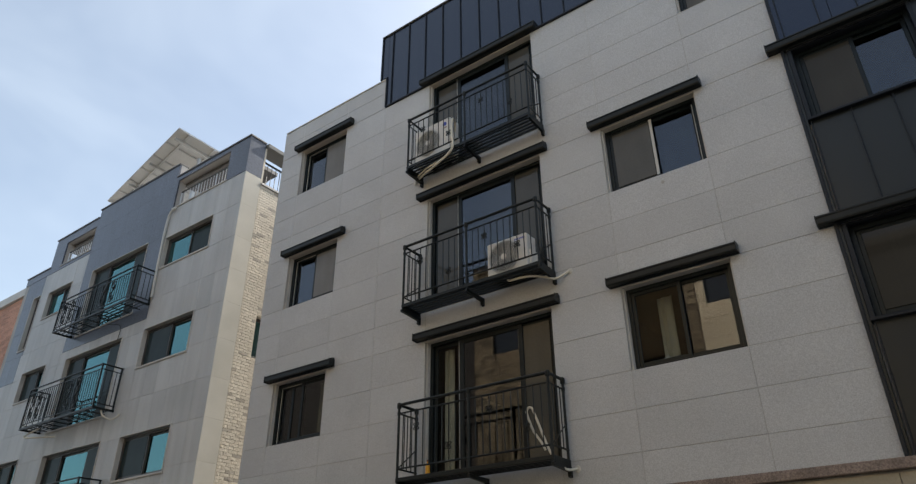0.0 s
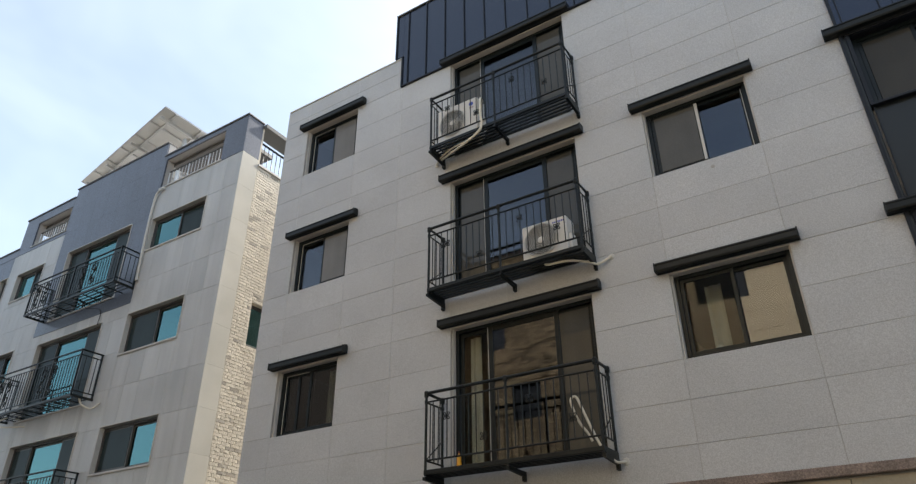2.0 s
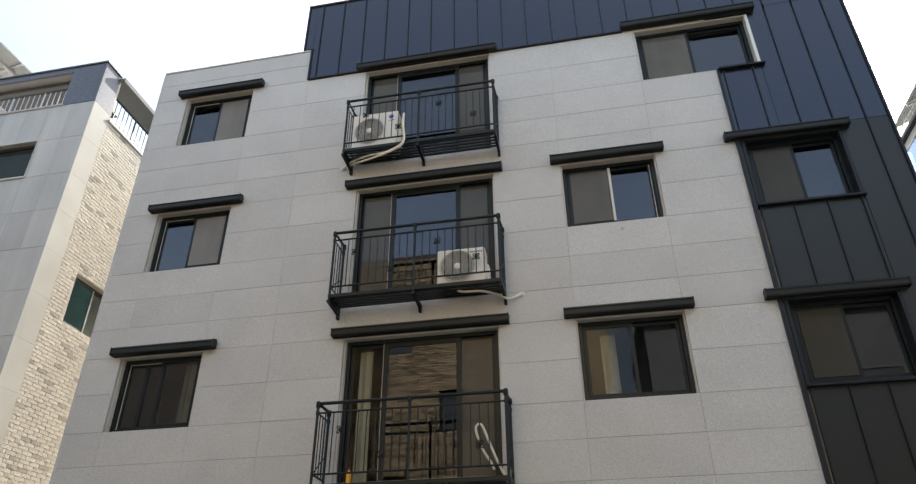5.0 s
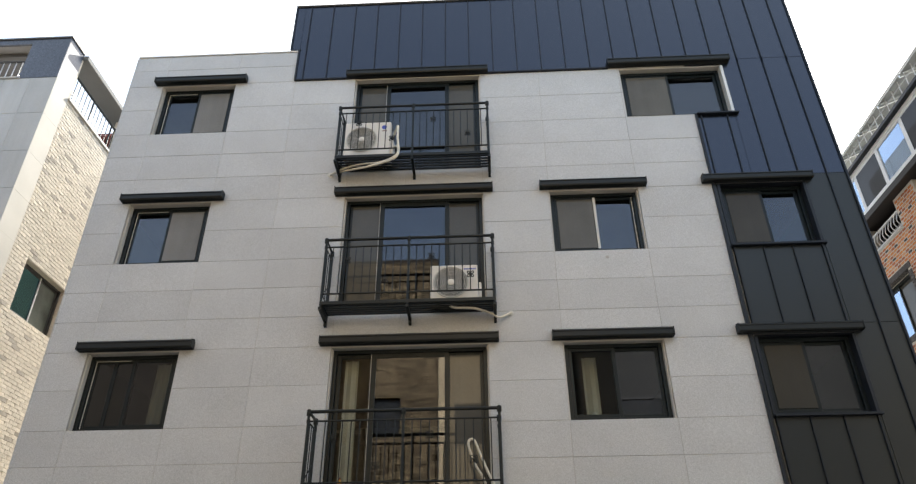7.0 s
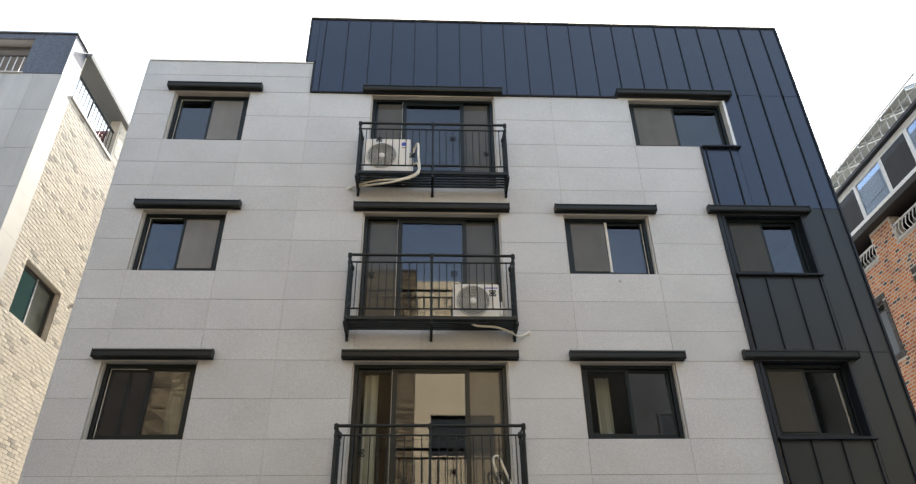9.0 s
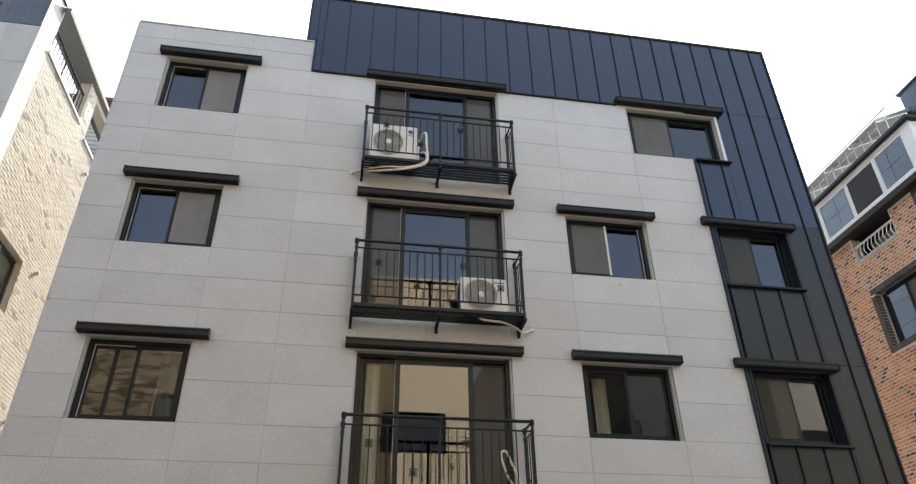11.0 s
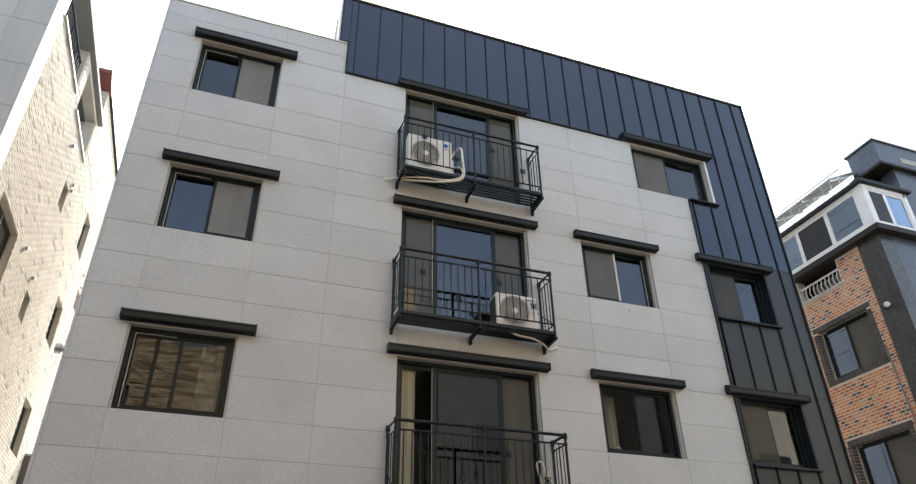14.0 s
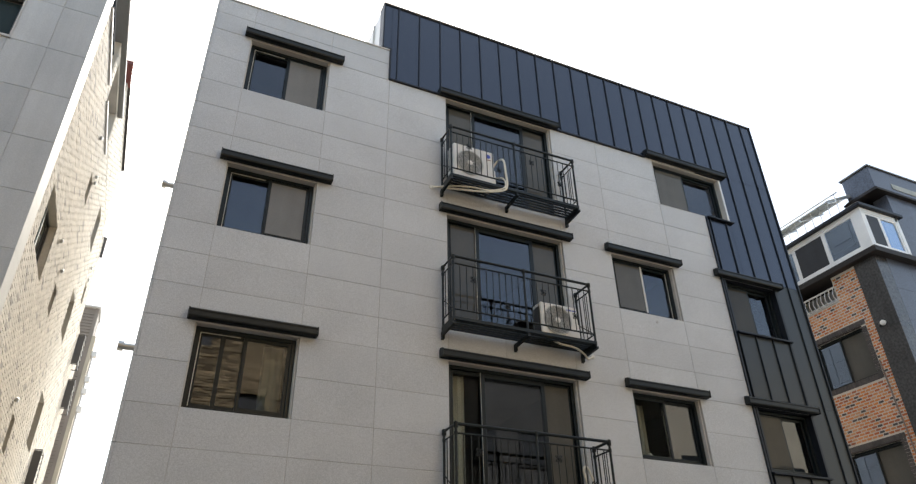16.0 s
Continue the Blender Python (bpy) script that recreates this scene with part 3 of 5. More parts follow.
# side wall in the same stone
for z0, z1 in zip(HZ, HZ[1:]):
    for i in range(5):
        y0 = FY + 0.05 + i * 1.25
        part("stone_panel", Mb().box(X0 - 0.04, X0, y0 + JG - (0.05 if i == 0 else 0), y0 + 1.25 - JG, z0 + JG, z1 - JG, 0.003), GRANITE, main)
part("stone_band", Mb().box(X0 - 0.06, X1 + 0.02, FY - 0.09, FY + 0.05, 2.945, 3.055, 0.008), BAND, main, "grey-pink granite ledge above the ground floor")
part("base_wall", Mb().box(X0 - 0.02, X1, FY + 0.02, FY + 0.05, 0, 2.945), JOINT, main)
for i in range(11):
    for j in range(5):
        a, c = X0 - 0.02 + i * 1.193, j * 0.585
        part("base_panel", Mb().box(a + 0.003, a + 1.187, FY - 0.03, FY + 0.02, c + 0.003, c + 0.58, 0.003), PLASTER, main)

# seamed metal: flat trays between standing seams
TOP_SEAMS = [-8.17] + [round(1.335 - 0.4685 * i, 3) for i in range(20, -1, -1)] + [X1]
MY = FY - 0.012
def tray(x0, x1, z0, z1):
    if x1 - x0 > 0.04:
        # below 8.74 m the duller copy stands in for the fading sky reflection
        part("metal_panel", Mb().box(x0 + 0.002, x1 - 0.002, MY + random.uniform(0, 0.002), FY + 0.045, z0 + 0.002, z1 - 0.002, 0.003), CLAD_LESS_SKY if z1 < 8.74 else CLAD, main)


def seam(x, z0, z1):
    part("standing_seam", Mb().prism("z", [(x - 0.010, MY + 0.002), (x - 0.0075, MY - 0.026), (x + 0.0075, MY - 0.026), (x + 0.010, MY + 0.002)], z0, z1), CLAD_EDGE, main)


for i, (a, b) in enumerate(zip(TOP_SEAMS, TOP_SEAMS[1:])):
    if a < 0.0:
        tray(a, b, 11.395, 13.475)
    else:
        tray(a, b, 11.50, 13.475)
    if a > -8.1:
        seam(a, 11.40, 13.475)
tray(-8.34, -8.17, 12.205, 13.475)
part("metal_trim", Mb().box(-8.365, -8.335, MY - 0.03, FY + 0.2, 12.20, 13.48, 0.004).box(-8.36, -8.15, MY - 0.02, FY + 0.06, 12.20, 12.215, 0.003)
     .box(-8.195, -8.165, MY - 0.03, FY + 0.05, 11.37, 12.20, 0.004), CLAD_EDGE, main)
part("metal_trim", Mb().box(-8.17, D4[0] - 0.2, MY - 0.03, FY + 0.05, 11.365, 11.397, 0.004), CLAD_EDGE, main)
SIDE = [-0.62, -0.539, -0.0705, 0.398, 0.8665, 1.335, X1]
for a, b in zip(SIDE, SIDE[1:]):
    for z0, z1 in ((3.06, 5.93), (5.93, 8.73), (8.73, 11.50)):
        for r in minus((a, b, z0, z1), [(o[0] - 0.03, o[1] + 0.02, o[2] - 0.03, o[3] + 0.05) for o in openings] + [(-2, D4[1] + 0.02, 10.10, 11.6)]):
            tray(*r)
for x in SIDE[1:-1]:
    spans = minus((x - 0.02, x + 0.02, 3.06, 11.5), [(o[0] - 0.05, o[1] + 0.005, o[2] - 0.05, o[3] + 0.16) for o in openings if o[2] < 10])
    for r in [q for s in spans for q in ([(s[0], s[1], s[2], 8.73), (s[0], s[1], 8.73, s[3])] if s[2] < 8.6 and s[3] > 8.8 else [s])]:
        top = min(r[3], 10.10) if x < 0.1 else r[3]
        seam(x, r[2], top)
part("metal_trim", Mb().box(-0.645, -0.605, MY - 0.025, FY + 0.05, 3.06, 10.14, 0.004), CLAD_EDGE, main)
part("metal_trim", Mb().box(X1 - 0.01, X1 + 0.025, MY - 0.03, FY + 0.3, 3.06, 13.475, 0.005), CLAD_EDGE, main)
part("side_wall", Mb().box(X1 - 0.2, X1, 10.6, BACK, 12.12, 13.4), CORE, main)
for i in range(6):
    for j in range(17):
        y0, z0 = FY + 0.3 + i * 1.12, 3.06 + j * 0.61
        part("side_panel", Mb().box(X1, X1 + 0.02, y0 + 0.006, y0 + 1.114, z0 + 0.006, z0 + 0.604, 0.003), SIDEWALL, main)
# little outlets on the far side wall
for y, z in ((9.95, 8.80), (9.2, 5.50)):
    v = Mb().rings([((X0 - 0.04, y, z), (1, 0, 0), 0.05), ((X0 - 0.20, y, z), (1, 0, 0), 0.05), ((X0 - 0.20, y, z), (1, 0, 0), 0.075), ((X0 - 0.27, y, z), (1, 0, 0), 0.07)], 14)
    part("vent_outlet", v, STEEL, main, "small round steel wall vent", True)


# ---- balconies of the main building ----
BX0, BX1, BY = -7.09, -4.445, 8.08
def balcony(k):
    z = UP * k
    top, low, deck = 4.595 + z, 3.63 + z, 3.50 + z
    ob = thing("balcony", (-5.77, FY, deck - 0.1), "black steel balcony railing bolted below a glass door", "balcony", "balconies of the granite house")
    rail = Mb().tube([(BX0, FY - 0.02, top), (BX0, BY, top), (BX1, BY, top), (BX1, FY - 0.02, top)], 0.024, 10)
    part("top_rail", rail, BALC, ob, "", True)
    for zz, r in ((top - 0.135, 0.014), (low, 0.014)):
        part("cross_rail", Mb().tube([(BX0, FY - 0.02, zz), (BX0, BY, zz), (BX1, BY, zz), (BX1, FY - 0.02, zz)], r, 8), BALC, ob, "", True)
    mid = (BX0 + BX1) / 2
    for x, y in ((BX0, BY), (mid, BY), (BX1, BY), (BX0, FY - 0.05), (BX1, FY - 0.05)):
        part("post", Mb().tube([(x, y, deck - 0.08), (x, y, top)], 0.02, 10), BALC, ob, "", True)
    for x, y in ((BX0, BY), (mid, BY), (BX1, BY), (BX0, FY - 0.05), (BX1, FY - 0.05)):
        part("fitting", Mb().rings([((x, y, top - 0.06), (0, 0, 1), 0.027), ((x, y, top - 0.05), (0, 0, 1), 0.034), ((x, y, top + 0.02), (0, 0, 1), 0.034), ((x, y, top + 0.035), (0, 0, 1), 0.018)], 10), BALC, ob, "", True)
        part("fitting", Mb().rings([((x, y, top - 0.16), (0, 0, 1), 0.027), ((x, y, top - 0.11), (0, 0, 1), 0.027)], 10), BALC, ob, "", True)
    n = 22
    bars = []
    for i in range(1, n):
        x = BX0 + (BX1 - BX0) * i / n
        if abs(x - mid) > 0.03:
            part("baluster", Mb().tube([(x, BY, low), (x, BY, top - 0.135)], 0.0085, 6), BALC, ob)
            bars.append(x)
    for x in (BX0, BX1):
        for i in (1, 2, 3):
            y = BY + (FY - 0.05 - BY) * i / 4
            part("baluster", Mb().tube([(x, y, low), (x, y, top - 0.135)], 0.0085, 6), BALC, ob)
        part("brace", Mb().tube([(x, BY, low), (x, FY - 0.05, low + 0.34)], 0.009, 6), BALC, ob)
    # four-leaf castings clamped on some bars
    for fx, fz in ((0.136, 0.70), (0.364, 0.26), (0.636, 0.74), (0.864, 0.33)):
        x, zz = BX0 + (BX1 - BX0) * fx, low + (top - 0.135 - low) * fz
        leaf = Mb()
        for q in range(4):
            t = math.pi / 4 + q * math.pi / 2
            cx, cz = x + 0.040 * math.cos(t), zz + 0.040 * math.sin(t)
            leaf.tube([(cx + (0.024 * math.cos(s * math.pi / 4) * math.cos(t) - 0.017 * math.sin(s * math.pi / 4) * math.sin(t)), BY - 0.012, cz + (0.024 * math.cos(s * math.pi / 4) * math.sin(t) + 0.017 * math.sin(s * math.pi / 4) * math.cos(t))) for s in range(8)], 0.0085, 6, True)
        leaf.rings([((x, BY - 0.03, zz), (0, 1, 0), 0.008), ((x, BY - 0.02, zz), (0, 1, 0), 0.016), ((x, BY + 0.012, zz), (0, 1, 0), 0.016)], 10)
        part("leaf_casting", leaf, BALC, ob, "four-leaf cast ornament", True)
    part("floor_frame", Mb().box(BX0 - 0.02, BX1 + 0.02, BY - 0.02, BY + 0.02, deck - 0.06, deck, 0.005)
         .box(BX0 - 0.02, BX0 + 0.02, BY + 0.02, FY - 0.02, deck - 0.095, deck, 0.005).box(BX1 - 0.02, BX1 + 0.02, BY + 0.02, FY - 0.02, deck - 0.095, deck, 0.005), BALC, ob)
    for i in range(5):
        y = BY + 0.075 + i * 0.078
        part("floor_bar", Mb().box(BX0 + 0.02, BX1 - 0.02, y - 0.016, y + 0.016, deck - 0.05, deck - 0.018, 0.004), BALC, ob)
    for x in (BX0 - 0.005, mid, BX1 + 0.005):
        part("bracket", Mb().prism("x", [(BY - 0.03, deck - 0.095), (BY - 0.03, deck - 0.135), (FY - 0.07, deck - 0.16), (FY - 0.07, deck - 0.215), (FY - 0.012, deck - 0.225), (FY - 0.012, deck - 0.095)], x - 0.022, x + 0.022), BALC, ob)
    if k == 0:
        part("floor_board", Mb().box(BX0 + 0.06, BX1 - 0.25, BY + 0.04, FY - 0.06, deck - 0.016, deck + 0.014, 0.004), SILL, ob, "pale board laid on the balcony floor")
    return ob


for k in range(3):
    balcony(k)


def outdoor_unit(x0, x1, zb, ht, label):
    """An air conditioner's outdoor unit on rubber feet."""
    y0, y1 = 8.17, 8.45
    ob = thing("air_conditioner_unit", ((x0 + x1) / 2, 8.3, zb), label, "air conditioner", "outdoor units on the balconies")
    part("casing", Mb().box(x0, x1, y0, y1, zb + 0.035, zb + ht, 0.018), AC_WHITE, ob)
    r = min(0.44 * ht, 0.265)
    cx, cz = x0 + 0.055 + r, zb + ht * 0.52
    ring = Mb()
    for q in range(9):
        rr = r * (0.2 + 0.8 * q / 8)
        ring.tube([(cx + rr * math.cos(2 * math.pi * s / 28), y0 - 0.014, cz + rr * math.sin(2 * math.pi * s / 28)) for s in range(28)], 0.005 if q < 8 else 0.013, 5, True)
    for s in range(10):
        t = 2 * math.pi * s / 10
        ring.tube([(cx + 0.04 * math.cos(t), y0 - 0.014, cz + 0.04 * math.sin(t)), (cx + r * math.cos(t + 0.5), y0 - 0.008, cz + r * math.sin(t + 0.5))], 0.003, 5)
    part("fan_recess", Mb().rings([((cx, y0 - 0.006, cz), (0, 1, 0), r), ((cx, y0 + 0.004, cz), (0, 1, 0), r)], 28), AC_FAN, ob, "", True)
    part("fan_grille", ring, AC_GRILLE, ob, "round wire grille", True)
    part("hub", Mb().rings([((cx, y0 - 0.028, cz), (0, 1, 0), 0.03), ((cx, y0 - 0.02, cz), (0, 1, 0), 0.05), ((cx, y0 - 0.008, cz), (0, 1, 0), 0.05)], 18), AC_WHITE, ob, "pale round hub", True)
    part("valve_cover", Mb().box(x1 - 0.004, x1 + 0.05, y0 + 0.05, y1 - 0.04, zb + 0.1, zb + ht * 0.55, 0.012), AC_WHITE, ob)
    for xx in (x0 + 0.1, x1 - 0.16):
        part("foot", Mb().box(xx, xx + 0.07, y0 - 0.02, y1 + 0.02, zb, zb + 0.036, 0.004), AC_WHITE, ob)
    return ob, x1, y0, zb


ob, ax, ay, az = outdoor_unit(-7.00, -6.17, 9.085, 0.83, "weathered off-white outdoor unit with blue emblem on the upper balcony")
part("emblem", Mb().rings([((-6.29, ay - 0.004, az + 0.70), (0, 1, 0), 0.045), ((-6.29, ay + 0.004, az + 0.70), (0, 1, 0), 0.045)], 20), LOGO, ob, "blue oval emblem", True)
part("emblem", Mb().box(-6.33, -6.24, ay - 0.003, ay + 0.003, az + 0.61, az + 0.625), RED, ob, "small red bar")
ob, ax, ay, az = outdoor_unit(-5.43, -4.69, 6.285, 0.64, "white outdoor unit with dark blue lettering bar on the middle balcony")
for i in range(7):
    part("emblem", Mb().box(-4.91 + i * 0.028, -4.89 + i * 0.028, ay - 0.003, ay + 0.003, az + 0.55, az + 0.575), LOGO, ob, "dark blue lettering bar")
part("louvre", Mb().box(-5.434, -5.428, 8.2, 8.42, az + 0.08, az + 0.57), AC_DARK, ob)


def curve_points(pts, n=10):
    """A smooth line through the points."""
    pts = [Vector(p) for p in pts]
    out = []
    for i in range(len(pts) - 1):
        p0, p1, p2, p3 = pts[max(i - 1, 0)], pts[i], pts[i + 1], pts[min(i + 2, len(pts) - 1)]
        for s in range(n):
            t = s / n
            out.append(0.5 * ((2 * p1) + (p2 - p0) * t + (2 * p0 - 5 * p1 + 4 * p2 - p3) * t * t + (3 * p1 - p0 - 3 * p2 + p3) * t ** 3))
    return out + [pts[-1]]


def hose(pts, r, label, mat=HOSE):
    return solo("pipe", Mb().tube(curve_points(pts), r, 8), mat, label, "pipe", "pipes on the facade", smooth=True)


hose([(-6.15, 8.30, 9.62), (-6.08, 8.20, 9.76), (-6.03, 8.06, 9.70), (-6.02, 8.02, 9.40), (-6.00, 8.03, 9.10), (-6.10, 8.05, 8.97), (-6.45, 8.12, 8.90), (-6.9, 8.3, 8.95), (-7.27, 8.535, 9.06)], 0.020,
     "cream wrapped refrigerant pipe looping from unit to wall")
hose([(-6.13, 8.32, 9.42), (-6.04, 8.10, 9.30), (-6.03, 8.06, 9.08), (-6.3, 8.12, 8.97), (-6.7, 8.2, 8.99), (-7.05, 8.34, 9.0), (-7.27, 8.535, 9.04)], 0.016, "cream wrapped refrigerant pipe looping from unit to wall")
hose([(-5.15, 8.3, 6.30), (-5.05, 8.22, 6.21), (-4.75, 8.25, 6.20), (-4.5, 8.36, 6.16), (-4.38, 8.44, 6.13), (-4.2, 8.535, 6.24)], 0.018, "cream wrapped pipe leading from unit into the wall")
hose([(-4.35, 8.535, 3.38), (-4.42, 8.36, 3.36), (-4.5, 8.18, 3.5), (-4.62, 8.2, 3.75), (-4.74, 8.22, 4.05), (-4.80, 8.22, 4.19), (-4.86, 8.22, 4.20), (-4.88, 8.22, 4.12), (-4.80, 8.24, 3.88), (-4.70, 8.26, 3.72), (-4.66, 8.28, 3.62)], 0.017,
     "loose white pipe end bent upward behind the railing")
for x, z in ((-4.2, 6.24), (-4.35, 3.38), (-7.28, 9.05)):
    solo("wall_seal", Mb().rings([((x, FY - 0.016, z), (0, 1, 0), 0.02), ((x, FY - 0.008, z), (0, 1, 0), 0.045), ((x, FY + 0.001, z), (0, 1, 0), 0.05)], 12), SEAL, "lump of pale sealant round a pipe hole", "sealant", smooth=True)

bt = thing("bottle", (-6.62, 8.22, 3.514), "small orange-yellow plastic bottle on the lower balcony", "bottle")
part("body", Mb().rings([((-6.62, 8.22, 3.514), (0, 0, 1), 0.034), ((-6.62, 8.22, 3.64), (0, 0, 1), 0.034), ((-6.62, 8.22, 3.68), (0, 0, 1), 0.014), ((-6.62, 8.22, 3.70), (0, 0, 1), 0.013)], 14), BOTTLE, bt, "", True)
part("cap", Mb().rings([((-6.62, 8.22, 3.70), (0, 0, 1), 0.016), ((-6.62, 8.22, 3.725), (0, 0, 1), 0.016)], 12), RED, bt, "", True)
# small things on the inner sill of the kitchen window
for i, (x, w, h_, m_) in enumerate(((-3.22, 0.035, 0.15, AC_DARK), (-3.13, 0.03, 0.12, LOGO), (-3.02, 0.05, 0.17, AC_WHITE), (-2.84, 0.05, 0.08, HOOD), (-2.72, 0.05, 0.08, HOOD))):
    solo("jar", Mb().rings([((x, 8.86, W0 + 0.03), (0, 0, 1), w), ((x, 8.86, W0 + 0.03 + h_ * 0.8), (0, 0, 1), w), ((x, 8.86, W0 + 0.03 + h_), (0, 0, 1), w * 0.6)], 12), m_,
         ("dark", "blue", "white", "black", "black")[i] + " small jar standing on the inner window sill", "jar", "jars on the inner sill", smooth=True)
solo("inner_sill", Mb().box(C_[0], C_[1], FY + 0.26, FY + 0.45, W0 - 0.02, W0 + 0.03), INSIDE, "plain inner window sill in a kitchen", "window sill", kind="structure")

# chipped spot on a panel below the upper kitchen window
solo("wall_mark", Mb().rings([((-2.585, FY - 0.003, 7.20), (0, 1, 0.1), 0.026), ((-2.585, FY + 0.004, 7.20), (0, 1, 0.1), 0.03)], 12), JOINT, "small grey chip in a granite panel", "mark", smooth=True)


# ---- neighbouring house on the west side: stone front, brick flank ----
NX, NY = -13.2, 8.72
nb = thing("neighbour_house", (-19, NY, 0), "grey stone-faced apartment house with blue granite crown and cream brick flank", "building")
n_wins = [(-16.40, -14.28, 10.05, 10.97), (-16.45, -14.35, 7.28, 8.30), (-16.45, -14.40, 4.54, 5.55)]
n_doors = [(-20.25, -17.30, 9.00, 11.12), (-20.40, -17.50, 6.25, 8.33), (-20.2, -17.35, 3.50, 5.58)]
n_small = [(-22.95, -21.48, 10.22, 11.13), (-23.1, -21.65, 7.50, 8.43), (-23.1, -21.65, 4.75, 5.68)]
n_slot = [(-24.0, -23.55, 9.35, 11.2)]
n_open = n_wins + n_doors + n_small + n_slot
crown = [(-16.40, -14.02, 11.96, 12.90), (-22.70, -20.85, 12.08, 12.92)]
LEFT_N = -25.0
w = Mb()
holes_wall(w, "x", LEFT_N + 0.04, NX - 0.04, 0, 11.92, NY + 0.04, NY + 0.24, n_open)
holes_wall(w, "x", -16.5, NX - 0.04, 11.92, 13.04, NY + 0.04, NY + 0.24, crown)
w.box(-20.8, -16.5, NY + 0.04, NY + 0.24, 11.92, 13.50)
holes_wall(w, "x", -23.45, -20.8, 11.92, 13.22, NY + 0.04, NY + 0.24, crown)
w.box(LEFT_N + 0.04, -23.45, NY + 0.04, NY + 0.24, 11.92, 12.18)
w.box(LEFT_N, LEFT_N + 0.2, NY + 0.24, 20.3, 0, 9.5).box(LEFT_N, LEFT_N + 0.2, NY + 0.24, 18.3, 9.5, 12.0)
w.box(LEFT_N + 0.2, NX - 0.2, 20.1, 20.3, 0, 9.5).box(LEFT_N + 0.2, NX - 0.24, 18.1, 18.3, 9.5, 12.0)
part("wall", w, CORE, nb)
part("floor_slab", Mb().box(LEFT_N + 0.2, NX - 0.2, NY + 0.24, 18.1, 11.62, 11.9).box(LEFT_N + 0.2, NX - 0.2, NY + 0.24, 19.8, 8.7, 8.9).box(LEFT_N + 0.2, NX - 0.2, NY + 0.24, 19.8, 5.9, 6.1).box(LEFT_N + 0.2, NX - 0.2, NY + 0.24, 19.8, 3.2, 3.4), CORE, nb)
part("inner_wall", Mb().box(LEFT_N + 0.2, NX - 0.2, 11.6, 11.75, 0, 11.6).box(-16.95, -16.85, NY + 0.24, 11.6, 0, 11.6).box(-21.1, -21.0, NY + 0.24, 11.6, 0, 11.6), INSIDE, nb)
for a, b, top in ((-16.52, NX + 0.03, 13.04), (-20.84, -16.49, 13.50), (-23.49, -20.83, 13.22), (LEFT_N - 0.03, -23.44, 12.18)):
    part("coping", Mb().box(a, b, NY - 0.035, NY + 0.27, top, top + 0.045, 0.006), DARKCOP, nb)
part("coping", Mb().box(NX - 0.24, NX + 0.03, NY + 0.27, 9.23, 13.04, 13.085, 0.006), DARKCOP, nb)
part("coping", Mb().box(-14.02 - 2.42, -13.98, NY - 0.03, NY + 0.25, 11.915, 11.955, 0.004), SILL, nb)
part("coping", Mb().box(-22.74, -20.81, NY - 0.03, NY + 0.25, 12.04, 12.075, 0.004), SILL, nb)

# front panels
cols = [NX - 0.55 * i for i in range(22)]
rows_ = [0.9, 1.85, 2.8, 3.7, 4.62, 5.54, 6.45, 7.36, 8.27, 9.14, 10.02, 10.97, 11.92]
gran = (-20.8, -16.5, 8.62, 11.92)
for b, a in zip(cols, cols[1:]):
    a = max(a, LEFT_N)
    for c, d in zip(rows_, rows_[1:]):
        if c < 2.7:
            continue
        for r in minus((a, b, c, d), n_open + [gran]):
            part("stone_panel", Mb().box(r[0] + 0.003, r[1] - 0.003, NY, NY + 0.036, r[2] + 0.003, r[3] - 0.003, 0.002), BLUEGRAN if r[1] < -23.3 and c > 8 else PANEL, nb)
part("joint_backing", holes_wall(Mb(), "x", LEFT_N + 0.02, NX - 0.02, 0, 11.92, NY + 0.008, NY + 0.039, n_open), JOINT, nb)
for x0, x1, z0, z1 in (gran, (-16.5, NX, 11.92, 13.04), (-20.8, -16.5, 11.92, 13.50), (-23.45, -20.8, 11.92, 13.22), (LEFT_N, -23.45, 11.92, 12.18)):
    nxs, nzs = max(1, round((x1 - x0) / 0.62)), max(1, round((z1 - z0) / 0.85))
    for i in range(nxs):
        for j in range(nzs):
            cell = (x0 + (x1 - x0) * i / nxs, x0 + (x1 - x0) * (i + 1) / nxs, z0 + (z1 - z0) * j / nzs, z0 + (z1 - z0) * (j + 1) / nzs)
            for r in minus(cell, n_open + crown):
                part("granite_panel", Mb().box(r[0] + 0.0015, r[1] - 0.0015, NY - 0.008, NY + 0.038, r[2] + 0.0015, r[3] - 0.0015, 0.001), BLUEGRAN, nb)

